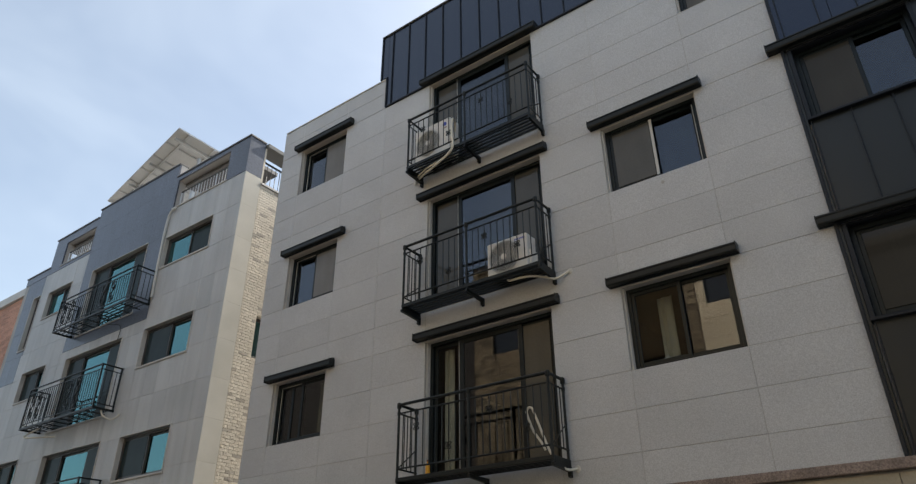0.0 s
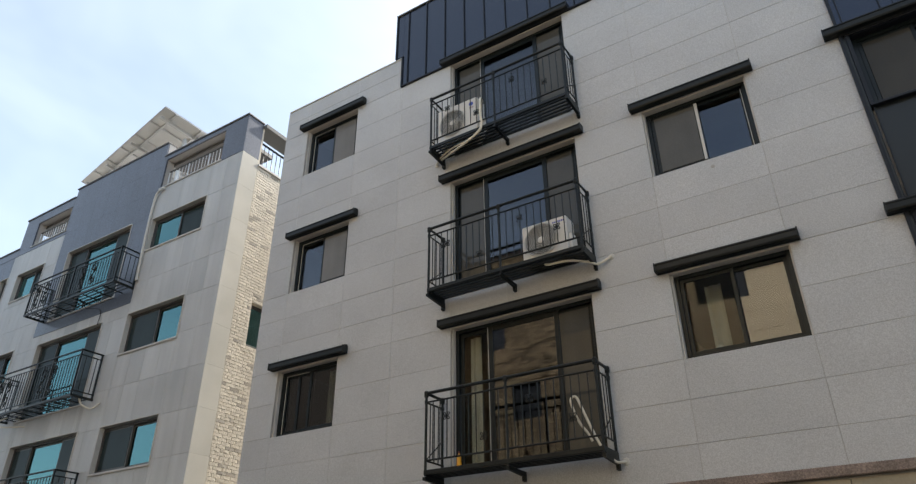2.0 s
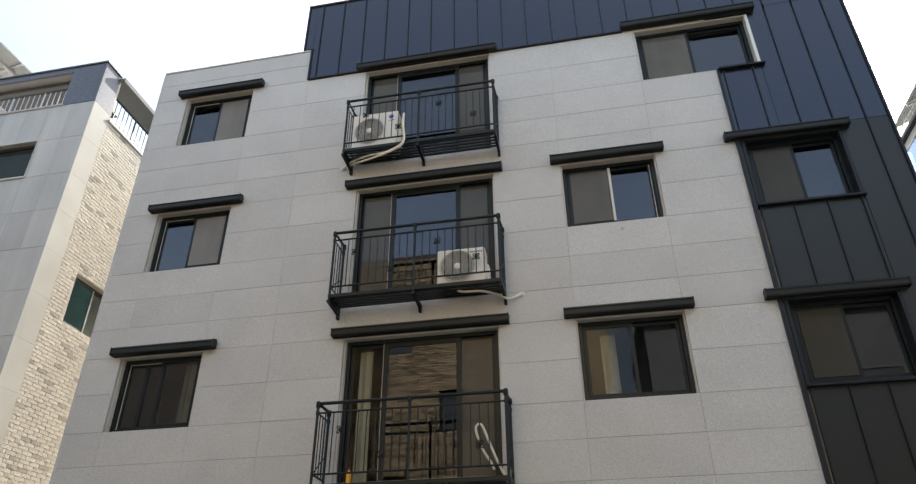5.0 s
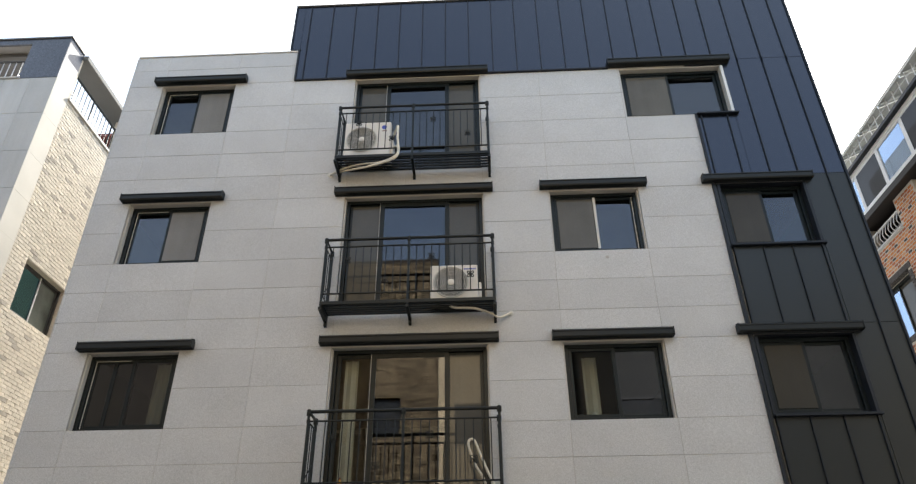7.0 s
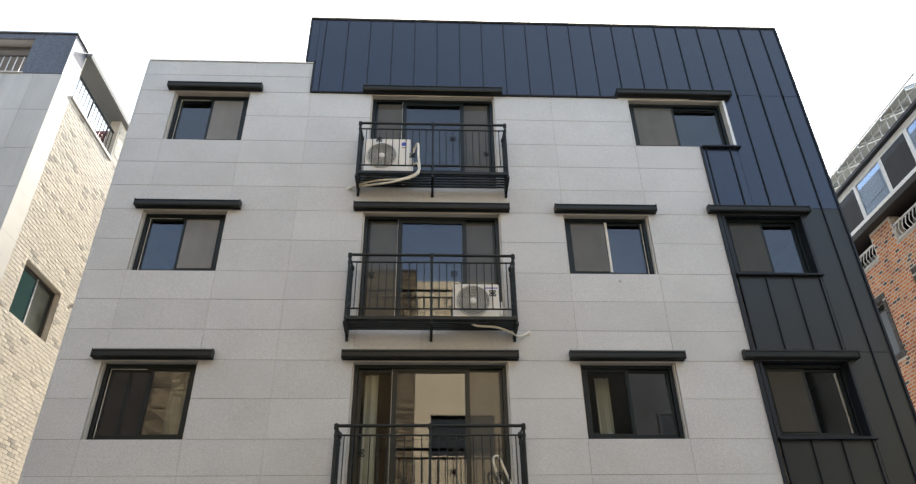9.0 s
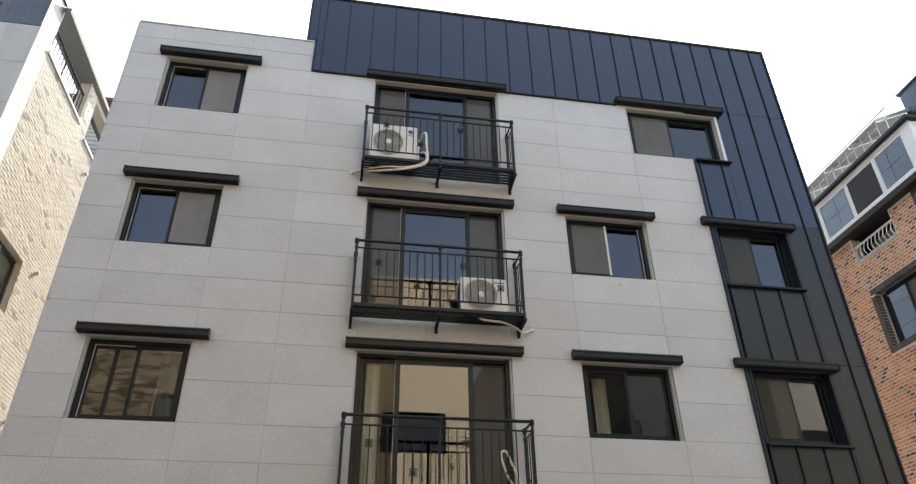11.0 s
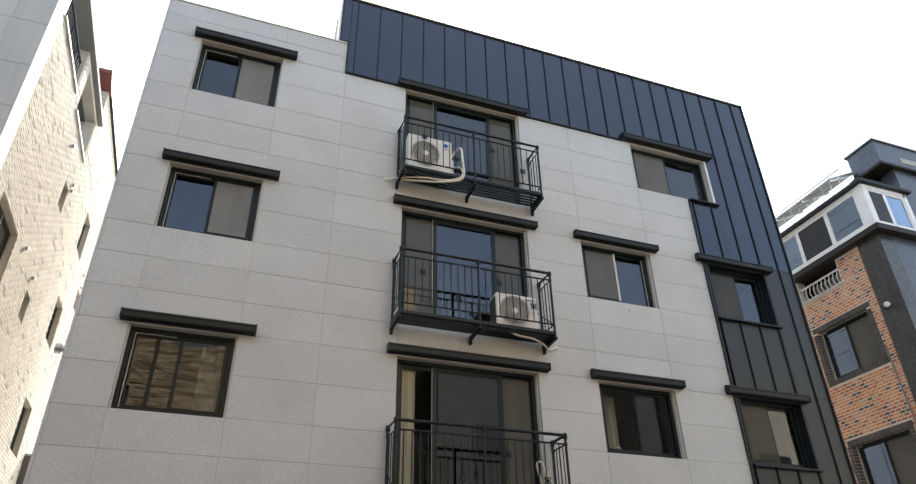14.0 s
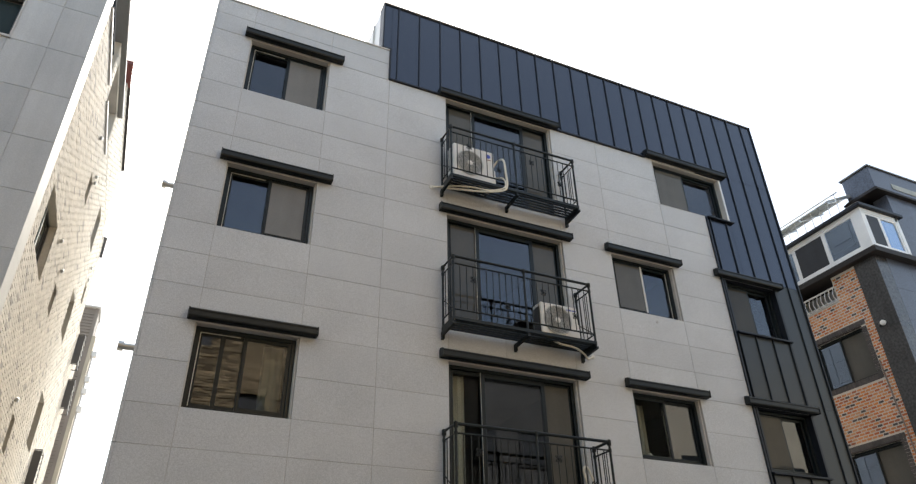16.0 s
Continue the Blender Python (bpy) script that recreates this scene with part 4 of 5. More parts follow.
# windows with green glass
def n_window(x0, x1, z0, z1, mullions, lab):
    y0 = NY + 0.10
    win = part("window", Mb().frame_y(x0 + 0.004, x1 - 0.004, z0 + 0.004, z1 - 0.004, y0, y0 + 0.1, 0.05), ALU, nb, lab)
    xs = [x0 + 0.054] + [x0 + m * (x1 - x0) for m in mullions] + [x1 - 0.054]
    for i, (a, b) in enumerate(zip(xs, xs[1:])):
        y = y0 + 0.02 + 0.04 * (i % 2)
        part("sash", Mb().frame_y(a - (0.02 if i else 0), b + (0.02 if i < len(xs) - 2 else 0), z0 + 0.054, z1 - 0.054, y, y + 0.03, 0.042), ALU, win)
        part("pane", Mb().box(a + 0.02, b - 0.02, y + 0.012, y + 0.018, z0 + 0.09, z1 - 0.09), TEAL, win, "green-tinted pane")
        if (i == (1 if z0 > 10.04 and len(xs) == 3 else 0) and len(xs) > 2) or (len(xs) == 4 and i == 2):
            part("insect_screen", Mb().box(a + 0.02, b - 0.02, y - 0.006, y - 0.003, z0 + 0.09, z1 - 0.09), SCREEN_DARK, win, "dark mesh insect screen")
    part("window_sill", Mb().box(x0 - 0.03, x1 + 0.03, NY - 0.03, NY + 0.1, z0 - 0.045, z0, 0.004), SILL, win)
    part("window_trim", Mb().box(x1 - 0.004, x1 + 0.022, NY - 0.02, NY + 0.1, z0, z1, 0.003).box(x0 - 0.022, x0 + 0.004, NY - 0.02, NY + 0.1, z0, z1, 0.003).box(x0, x1, NY - 0.02, NY + 0.1, z1 - 0.002, z1 + 0.022, 0.003), SILL, win)
    return win


for q in n_wins:
    n_window(*q, (0.5,), "brown-framed sliding window with green glass")
for q in n_doors:
    n_window(*q, (0.27, 0.74), "wide balcony window with green glass")
for q in n_small + n_slot:
    n_window(*q, (0.55,) if q[1] - q[0] > 1 else (), "narrow window with green glass")


def scroll_balcony(x0, x1, deck, top):
    """A black balcony with scrolled bars."""
    y0, y1 = NY - 0.55, NY - 0.01
    ob = thing("balcony", ((x0 + x1) / 2, NY, deck), "black wrought balcony with scrolls on the grey stone house", "balcony", "balconies of the neighbour house")
    part("top_rail", Mb().box(x0 - 0.02, x1 + 0.02, y0 - 0.02, y0 + 0.02, top - 0.03, top, 0.004).box(x0 - 0.02, x0 + 0.02, y0 + 0.02, y1, top - 0.03, top, 0.004).box(x1 - 0.02, x1 + 0.02, y0 + 0.02, y1, top - 0.03, top, 0.004), BALC, ob)
    for z in (top - 0.14, deck + 0.09):
        part("cross_rail", Mb().box(x0, x1, y0 - 0.01, y0 + 0.01, z - 0.01, z + 0.01).box(x0 - 0.01, x0 + 0.01, y0, y1, z - 0.01, z + 0.01).box(x1 - 0.01, x1 + 0.01, y0, y1, z - 0.01, z + 0.01), BALC, ob)
    for x, y in ((x0, y0), (x1, y0), ((x0 + x1) / 2, y0), (x0, y1 - 0.03), (x1, y1 - 0.03)):
        part("post", Mb().box(x - 0.018, x + 0.018, y - 0.018, y + 0.018, deck - 0.02, top - 0.03), BALC, ob)
    n = int((x1 - x0) / 0.115)
    for i in range(1, n):
        x = x0 + (x1 - x0) * i / n
        part("baluster", Mb().box(x - 0.007, x + 0.007, y0 - 0.007, y0 + 0.007, deck + 0.09, top - 0.14), BALC, ob)
    for x in (x0, x1):
        for i in (1, 2, 3):
            y = y0 + (y1 - y0) * i / 4
            part("baluster", Mb().box(x - 0.007, x + 0.007, y - 0.007, y + 0.007, deck + 0.09, top - 0.14), BALC, ob)
    for fx in (0.10, 0.20, 0.62, 0.74):
        x, zc, hh = x0 + (x1 - x0) * fx, (deck + top) / 2 - 0.02, (top - deck) * 0.34
        s = Mb()
        for sg in (1, -1):
            s.tube([(x + sg * 0.10 * math.sin(t * 1.0) * (1 - 0.15 * t), y0 - 0.012, zc + sg * hh * (t / 4.2)) for t in [q * 0.35 for q in range(13)]], 0.014, 5)
            s.tube([(x + sg * (0.115 - 0.085 * t / 8) * math.cos(t), y0 - 0.012, zc + sg * (hh * 0.55 + (0.13 - 0.09 * t / 8) * math.sin(t))) for t in [q * 0.5 for q in range(17)]], 0.014, 5)
        part("scroll", s, BALC, ob, "curled iron scroll", True)
    part("floor_frame", Mb().box(x0 - 0.02, x1 + 0.02, y0 - 0.02, y0 + 0.02, deck - 0.05, deck).box(x0 - 0.02, x0 + 0.02, y0 + 0.02, y1, deck - 0.05, deck).box(x1 - 0.02, x1 + 0.02, y0 + 0.02, y1, deck - 0.05, deck), BALC, ob)
    for i in range(1, 5):
        y = y0 + (y1 - y0) * i / 5
        part("floor_bar", Mb().box(x0, x1, y - 0.012, y + 0.012, deck - 0.03, deck - 0.01), BALC, ob)
    for i in range(1, 9):
        x = x0 + (x1 - x0) * i / 9
        part("floor_bar", Mb().box(x - 0.012, x + 0.012, y0, y1, deck - 0.052, deck - 0.03), BALC, ob)
    return ob


scroll_balcony(-20.45, -16.50, 9.03, 9.98)
scroll_balcony(-20.75, -17.05, 6.30, 7.38)
scroll_balcony(-20.45, -16.85, 3.55, 4.62)
hose([(-17.12, NY - 0.3, 6.30), (-17.05, NY - 0.25, 6.12), (-16.85, NY - 0.12, 6.02), (-16.7, NY - 0.02, 6.15)], 0.022, "white pipe bending from a balcony into the wall")
hose([(-20.2, NY - 0.3, 6.28), (-20.5, NY - 0.5, 6.05), (-20.1, NY - 0.3, 6.02), (-19.8, NY - 0.02, 6.05)], 0.02, "white drain pipe under a balcony")
hose([(-16.42, NY - 0.035, 9.2), (-16.46, NY - 0.04, 10.2), (-16.48, NY - 0.04, 11.3), (-16.4, NY - 0.05, 11.75), (-16.15, NY - 0.05, 11.85)], 0.035, "pale drain pipe beside the blue granite field", SEAL)
hose([(-18.2, NY - 0.3, 8.96), (-18.1, NY - 0.2, 8.80), (-17.7, NY - 0.04, 8.7), (-17.68, NY - 0.03, 8.3)], 0.010, "thin black cable hanging under the balcony", RUBBER)

# railings on the roof terrace
def terrace_rail(axis, a0, a1, c, z0, z1, label):
    ob = thing("terrace_rail", (a0 if axis == "x" else c, c if axis == "x" else a0, z0), label, "railing", "railings of the roof terrace")
    def P(a, z):
        return (a, c, z) if axis == "x" else (c, a, z)
    part("top_rail", Mb().tube([P(a0, z1), P(a1, z1)], 0.028, 8), ALU if axis == "x" else BALC, ob, "", True)
    part("bottom_rail", Mb().tube([P(a0, z0 + 0.06), P(a1, z0 + 0.06)], 0.014, 8), ALU if axis == "x" else BALC, ob, "", True)
    n = max(3, int((a1 - a0) / 0.13))
    for i in range(n + 1):
        a = a0 + (a1 - a0) * i / n
        part("baluster", Mb().tube([P(a, z0), P(a, z1)], 0.01 if i % 6 else 0.02, 6), STEEL if axis == "x" else BALC, ob)


terrace_rail("x", -16.36, -14.06, NY + 0.15, 11.955, 12.55, "steel bar railing in the parapet opening")
terrace_rail("x", -22.66, -20.9, NY + 0.15, 12.075, 12.6, "steel bar railing in the parapet opening")
terrace_rail("y", 9.30, 11.25, NX - 0.1, 11.82, 12.55, "dark bar railing on the flank terrace")

# flank: smooth return strip, then brick
CO = 9.22
for c, d in zip(rows_, rows_[1:] + []):
    part("stone_panel", Mb().box(NX - 0.036, NX, NY + 0.002, CO, c + 0.001, d - 0.001, 0.0005), STRIP, nb, "smooth pale stone return")
part("stone_panel", Mb().box(NX - 0.036, NX, NY + 0.002, CO, 11.923, 13.04, 0.002), BLUEGRAN, nb)
FAR = 18.3
s_wins = [(9.70, 11.09, 7.14, 8.19), (12.75, 13.18, 9.97, 10.58), (15.45, 16.2, 10.48, 11.52), (12.70, 13.10, 7.38, 7.93), (15.25, 16.05, 8.03, 9.07), (15.25, 16.1, 5.58, 6.66), (12.65, 13.05, 4.80, 5.41), (17.05, 17.45, 9.62, 10.14)]
t_open = [(9.28, 11.28, 11.82, 12.93), (11.76, 13.52, 11.70, 12.80)]
sw = Mb()
holes_wall(sw, "y", CO, FAR, 0, 12.0, NX - 0.24, NX - 0.014, s_wins + t_open)
holes_wall(sw, "y", CO, 17.5, 12.0, 12.93, NX - 0.24, NX - 0.014, t_open)
sw.box(NX - 0.24, NX - 0.014, FAR, 20.3, 0, 9.5)
holes_wall(sw, "y", NY + 0.04, CO, 0, 12.93, NX - 0.24, NX - 0.037, [])
sw.box(NX - 0.24, NX - 0.014, 13.75, 17.5, 12.93, 14.0)
part("wall", sw, CREAM_BACK, nb)
part("terrace_ceiling", Mb().box(-16.5, -14.0, NY + 0.24, 10.3, 12.92, 13.03), DARKCOP, nb)
part("terrace_beam", Mb().box(-16.42, -14.0, NY + 0.24, NY + 0.55, 12.80, 12.92), DARKCOP, nb)
part("terrace_beam", Mb().box(-22.72, -20.83, NY + 0.24, NY + 0.55, 12.82, 12.95), DARKCOP, nb)
part("terrace_ceiling", Mb().box(-23.4, -20.8, NY + 0.24, 10.3, 12.95, 13.06), DARKCOP, nb)
part("canopy", Mb().box(-13.62, NX + 0.10, 9.235, 13.8, 12.93, 13.05, 0.01), CANOPY, nb, "grey roof slab over the flank terrace")
part("window_sill", Mb().box(NX - 0.2, NX + 0.03, 9.24, 11.32, 11.76, 11.82, 0.004), SILL, nb)
part("window_sill", Mb().box(NX - 0.2, NX + 0.03, 11.72, 13.56, 11.64, 11.70, 0.004), SILL, nb)
part("cornice", Mb().prism("x", [(13.2, 14.16), (13.2, 14.26), (13.9, 14.26), (13.9, 14.0), (13.7, 14.0)], -19.0, NX + 0.06), RED, nb, "red-brown tin roof edge")
part("roof_edge", Mb().box(-19.0, NX + 0.06, 13.9, 17.56, 14.0, 14.07, 0.004), BROWN, nb)
for i in range(16):
    part("siding_board", Mb().prism("x", [(13.745, 11.9 + i * 0.131), (13.715, 11.905 + i * 0.131), (13.735, 12.028 + i * 0.131), (13.745, 12.028 + i * 0.131)], -18.9, NX - 0.04), SILL, nb)
part("rear_block", Mb().box(-18.9, NX - 0.24, 13.75, 13.9, 11.9, 14.0).box(-19.0, -18.9, 13.75, 17.5, 11.9, 14.0).box(-18.9, NX - 0.24, 17.3, 17.5, 11.9, 14.0), CORE, nb)
for y0, y1, z0, z1 in s_wins:
    x = NX - 0.12
    win = part("window", Mb().frame_x(y0 + 0.003, y1 - 0.003, z0 + 0.003, z1 - 0.003, x - 0.08, x, 0.045), ALU, nb, "brown-framed window in the brick flank")
    m = (y0 + y1) / 2
    part("sash", Mb().frame_x(y0 + 0.05, m + 0.02, z0 + 0.05, z1 - 0.05, x - 0.03, x - 0.005, 0.04), ALU, win)
    part("sash", Mb().frame_x(m - 0.02, y1 - 0.05, z0 + 0.05, z1 - 0.05, x - 0.06, x - 0.035, 0.04), ALU, win)
    part("meeting_stile", Mb().box(x - 0.004, x + 0.012, m - 0.02, m + 0.012, z0 + 0.05, z1 - 0.05, 0.003), STEEL, win, "pale metal meeting stile")
    part("pane", Mb().box(x - 0.02, x - 0.014, y0 + 0.08, m, z0 + 0.08, z1 - 0.08), TEAL, win, "green-tinted pane")
    part("pane", Mb().box(x - 0.05, x - 0.044, m, y1 - 0.08, z0 + 0.08, z1 - 0.08), PALE_PANE, win, "pane with pale blind")
for y, z in ((12.34, 11.18), (13.35, 10.86), (13.35, 10.70), (11.73, 8.30), (12.78, 8.22), (17.12, 10.56), (17.2, 10.25), (12.43, 5.57)):
    part("vent_cap", Mb().rings([((NX + 0.0, y, z), (1, 0, 0), 0.04), ((NX + 0.03, y, z), (1, 0, 0), 0.045), ((NX + 0.05, y, z), (1, 0, 0), 0.028)], 12), STEEL, nb, "small round wall vent", True)

# barred guards standing out before the far flank windows
def window_guard(y0, y1, z0, z1, bars):
    ob = thing("window_guard", (NX, (y0 + y1) / 2, z0), "steel bar guard standing out before a flank window", "window guard", "guards on the brick flank")
    x = NX + 0.16
    part("guard_frame", Mb().frame_x(y0, y1, z0, z1, x - 0.02, x, 0.025), ALU, ob)
    for y in (y0, y1 - 0.02):
        for z in (z0, z1 - 0.02):
            part("bracket", Mb().box(NX - 0.01, x - 0.02, y, y + 0.02, z, z + 0.02), ALU, ob)
    for i in range(1, bars):
        z = z0 + (z1 - z0) * i / bars
        part("guard_bar", Mb().tube([(x - 0.01, y0 + 0.02, z), (x - 0.01, y1 - 0.02, z)], 0.009, 6), STEEL, ob)
    part("guard_side", Mb().box(NX - 0.005, x - 0.02, y0 + 0.004, y0 + 0.012, z0 + 0.03, z1 - 0.03), ALU, ob)


window_guard(18.75, 19.25, 8.55, 9.40, 6)
window_guard(19.35, 19.95, 7.55, 8.35, 6)
window_guard(16.75, 17.25, 4.70, 5.85, 9)
part("roof_box", Mb().box(NX - 0.3, NX + 0.06, 18.22, 18.40, 11.55, 12.15, 0.01), ALU, nb, "small grey metal box at the rear roof edge")

# solar array over the roof
pv = thing("solar_array", (-20.5, 10.5, 11.9), "tilted white-backed solar array on a steel frame over the roof", "solar panel")
pv_m = Matrix.Translation((-17.9, 9.12, 15.78)) @ Matrix.Rotation(radians(-9.3), 4, "Z") @ Matrix.Rotation(radians(-9.0), 4, "X")
def pv_part(name, boxes, mat, label=""):
    b = Mb()
    for q in boxes:
        b.box(*q)
    b.v = [tuple(pv_m @ Vector(p)) for p in b.v]
    part(name, b, mat, pv, label)


for i in range(6):
    for j in range(2):
        x1, y0 = -i * 1.02, j * 1.7
        pv_part("module", [(x1 - 1.0, x1, y0 + 0.01, y0 + 1.68, 0.0, 0.012)], PV_BACK, "white backsheet of a module")
        pv_part("module_cells", [(x1 - 0.98, x1 - 0.02, y0 + 0.03, y0 + 1.66, 0.013, 0.018)], PV_CELL)
        pv_part("module_frame", [(x1 - 1.0, x1, y0, y0 + 0.02, -0.03, 0.015), (x1 - 1.0, x1, y0 + 1.67, y0 + 1.69, -0.03, 0.015), (x1 - 0.02, x1, y0 + 0.02, y0 + 1.67, -0.03, 0.015), (x1 - 1.0, x1 - 0.98, y0 + 0.02, y0 + 1.67, -0.03, 0.015)], PV_FRAME)
        pv_part("junction_box", [(x1 - 0.56, x1 - 0.44, y0 + 1.3, y0 + 1.45, -0.03, 0.0)], AC_DARK, "small black junction box")
for y in (0.4, 1.3, 2.1, 3.0):
    pv_part("rail", [(-6.15, 0.05, y - 0.03, y + 0.03, -0.10, -0.03)], PV_FRAME)
for x in (-0.4, -2.4, -4.2, -5.8):
    pv_part("beam", [(x - 0.04, x + 0.04, 0.1, 3.3, -0.2, -0.10)], PV_FRAME)
for x, y in ((-18.2, 10.2), (-20.1, 10.5), (-22.0, 10.8), (-17.9, 12.2), (-20.0, 12.5), (-22.0, 12.8)):
    part("post", Mb().box(x - 0.05, x + 0.05, y - 0.05, y + 0.05, 11.9, 15.3 - (y - 10.2) * 0.15, 0.006), PV_FRAME, pv)

# ---- house on the east side: clay brick, dark granite, white bay ----
RX, RY = 4.30, 8.15
rb = thing("brick_house", (8, RY, 0), "orange brick and dark granite house with a white bay window", "building")
r_wins = [(9.10, 10.58, 7.33, 8.58), (9.10, 10.60, 4.52, 5.80), (11.85, 13.30, 7.33, 8.58)]
r_recs = [(9.46, 10.72, 9.42, 10.06), (11.50, 12.76, 9.42, 10.06)]
rw = Mb()
holes_wall(rw, "y", 8.75, 13.5, 0, 10.06, RX + 0.006, RX + 0.25, r_wins + r_recs)
part("wall", rw, MORTAR, rb)
part("inner_wall", Mb().box(RX + 1.2, RX + 1.35, 8.8, 13.5, 0, 10.0).box(RX + 0.25, RX + 1.2, 8.8, 13.5, 8.9, 9.1).box(RX + 0.25, RX + 1.2, 8.8, 13.5, 6.1, 6.3).box(RX + 0.25, RX + 1.2, 13.3, 13.5, 0, 10.0), INSIDE, rb)
part("pier", Mb().box(RX - 0.02, RX + 0.4, RY, 8.75, 0, 10.06, 0.004), DARKGRAN, rb, "dark polished granite corner pier")
fr = Mb()
for i in range(12):
    for j in range(12):
        fr.box(RX + 0.4 + i * 0.8 + 0.002, RX + 1.2 + i * 0.8 - 0.002, RY, RY + 0.3, j * 0.84 + 0.002, j * 0.84 + 0.838, 0.002)
part("granite_facing", fr, BLUEGRAN, rb)
part("upper_wall", Mb().box(5.62, 14, RY - 0.1, RY + 0.3, 10.2, 12.17, 0.004).box(5.25, 14, RY - 0.12, 8.85, 12.30, 13.0, 0.006).box(5.4, 14, RY + 0.4, 8.8, 10.2, 12.2), BLUEGRAN, rb)
part("cornice", Mb().box(5.12, 14, RY - 0.22, 8.95, 12.17, 12.24, 0.006).box(5.18, 14, RY - 0.17, 8.9, 12.24, 12.30, 0.006), BROWN, rb)
part("coping", Mb().box(5.2, 14, RY - 0.16, 8.9, 13.0, 13.045, 0.006), DARKCOP, rb)
part("louvre", Mb().box(6.0, 9.0, RY - 0.135, RY - 0.11, 12.45, 12.62, 0.004), TARP, rb)
part("fascia", Mb().box(RX - 0.2, 14, RY - 0.2, 13.5, 10.06, 10.21, 0.008), BROWN, rb, "dark brown slab edge under the bay")
# bay window
BYX, BYY, BZ0, BZ1 = RX - 0.15, RY - 0.14, 10.21, 11.36
bay = part("bay_window", Mb().box(BYX, BYX + 0.09, BYY, BYY + 0.26, BZ0, BZ1, 0.006).box(BYX + 0.09, BYX + 0.14, BYY, BYY + 0.09, BZ0, BZ1, 0.006).box(BYX, BYX + 0.09, BYY + 0.26, 13.4, BZ1 - 0.09, BZ1, 0.006).box(BYX, BYX + 0.09, BYY + 0.26, 13.4, BZ0, BZ0 + 0.09, 0.006)
           .box(BYX + 0.14, 5.56, BYY, BYY + 0.09, BZ1 - 0.12, BZ1, 0.006).box(BYX + 0.14, 5.56, BYY, BYY + 0.09, BZ0, BZ0 + 0.08, 0.006).box(5.47, 5.60, BYY, BYY + 0.3, BZ0, BZ1, 0.006), PVC, rb, "white vinyl corner bay window")
ys = [BYY + 0.26, 9.20, 10.17, 11.22, 12.25, 13.4]
for i, (a, b) in enumerate(zip(ys, ys[1:])):
    part("sash", Mb().frame_x(a, b, BZ0 + 0.09, BZ1 - 0.09, BYX + 0.015, BYX + 0.075, 0.055), PVC, bay)
    part("pane", Mb().box(BYX + 0.04, BYX + 0.046, a + 0.05, b - 0.05, BZ0 + 0.14, BZ1 - 0.14), BAYGLASS, bay)
    if i in (1, 3):
        part("insect_screen", Mb().box(BYX + 0.02, BYX + 0.023, a + 0.05, b - 0.05, BZ0 + 0.14, BZ1 - 0.14), SCREEN_BAY, bay)
for a, b in ((BYX + 0.14, 4.83), (4.83, 5.47)):
    part("sash", Mb().frame_y(a, b, BZ0 + 0.08, BZ1 - 0.12, BYY + 0.015, BYY + 0.075, 0.05), PVC, bay)
    part("pane", Mb().box(a + 0.045, b - 0.045, BYY + 0.04, BYY + 0.046, BZ0 + 0.125, BZ1 - 0.165), BAYGLASS, bay)
    if a < 4.5:
        part("insect_screen", Mb().box(a + 0.045, b - 0.045, BYY + 0.02, BYY + 0.023, BZ0 + 0.125, BZ1 - 0.165), SCREEN_BAY, bay)
drape(bay, BYX + 0.3, BYX + 0.9, BZ0 + 0.05, BZ1 - 0.1, BYY + 0.45)
part("bay_room", Mb().box(BYX + 1.5, BYX + 1.6, BYY + 0.5, 13.4, BZ0, BZ1).box(BYX + 0.2, BYX + 1.5, 13.3, 13.4, BZ0, BZ1), INSIDE, rb)
part("bay_roof", Mb().box(BYX - 0.1, 5.70, BYY - 0.1, 13.5, BZ1, BZ1 + 0.09, 0.01), CLAD_EDGE, rb, "dark bay roof edge")
RZ = 11.56                     # foot of the roof canopy
for i in range(18):
    y = 8.6 + i * 0.27
    part("roof_rail_bar", Mb().tube([(BYX + 0.15, y, BZ1 + 0.08), (BYX + 0.15, y, RZ + 0.62)], 0.012, 6), PVC, rb)
part("roof_rail", Mb().tube([(BYX + 0.15, 8.5, RZ + 0.62), (BYX + 0.15, 13.3, RZ + 0.62)], 0.02, 8).tube([(BYX + 0.15, 8.5, RZ + 0.36), (BYX + 0.15, 13.3, RZ + 0.36)], 0.014, 8), STEEL, rb, "", True)
for i in range(5):
    y = 8.75 + i * 0.95
    sheet = Mb().prism("y", [(BYX + 0.05, RZ + 0.45), (BYX + 0.06, RZ + 0.49), (5.3, RZ + 1.0), (5.3, RZ + 0.96)], y, y + 0.9)
    part("canopy_sheet", sheet, TARP, rb, "weathered translucent canopy sheet")
    part("canopy_beam", Mb().prism("y", [(BYX + 0.05, RZ + 0.38), (BYX + 0.05, RZ + 0.44), (5.3, RZ + 0.95), (5.3, RZ + 0.89)], y - 0.02, y + 0.02), STEEL, rb)
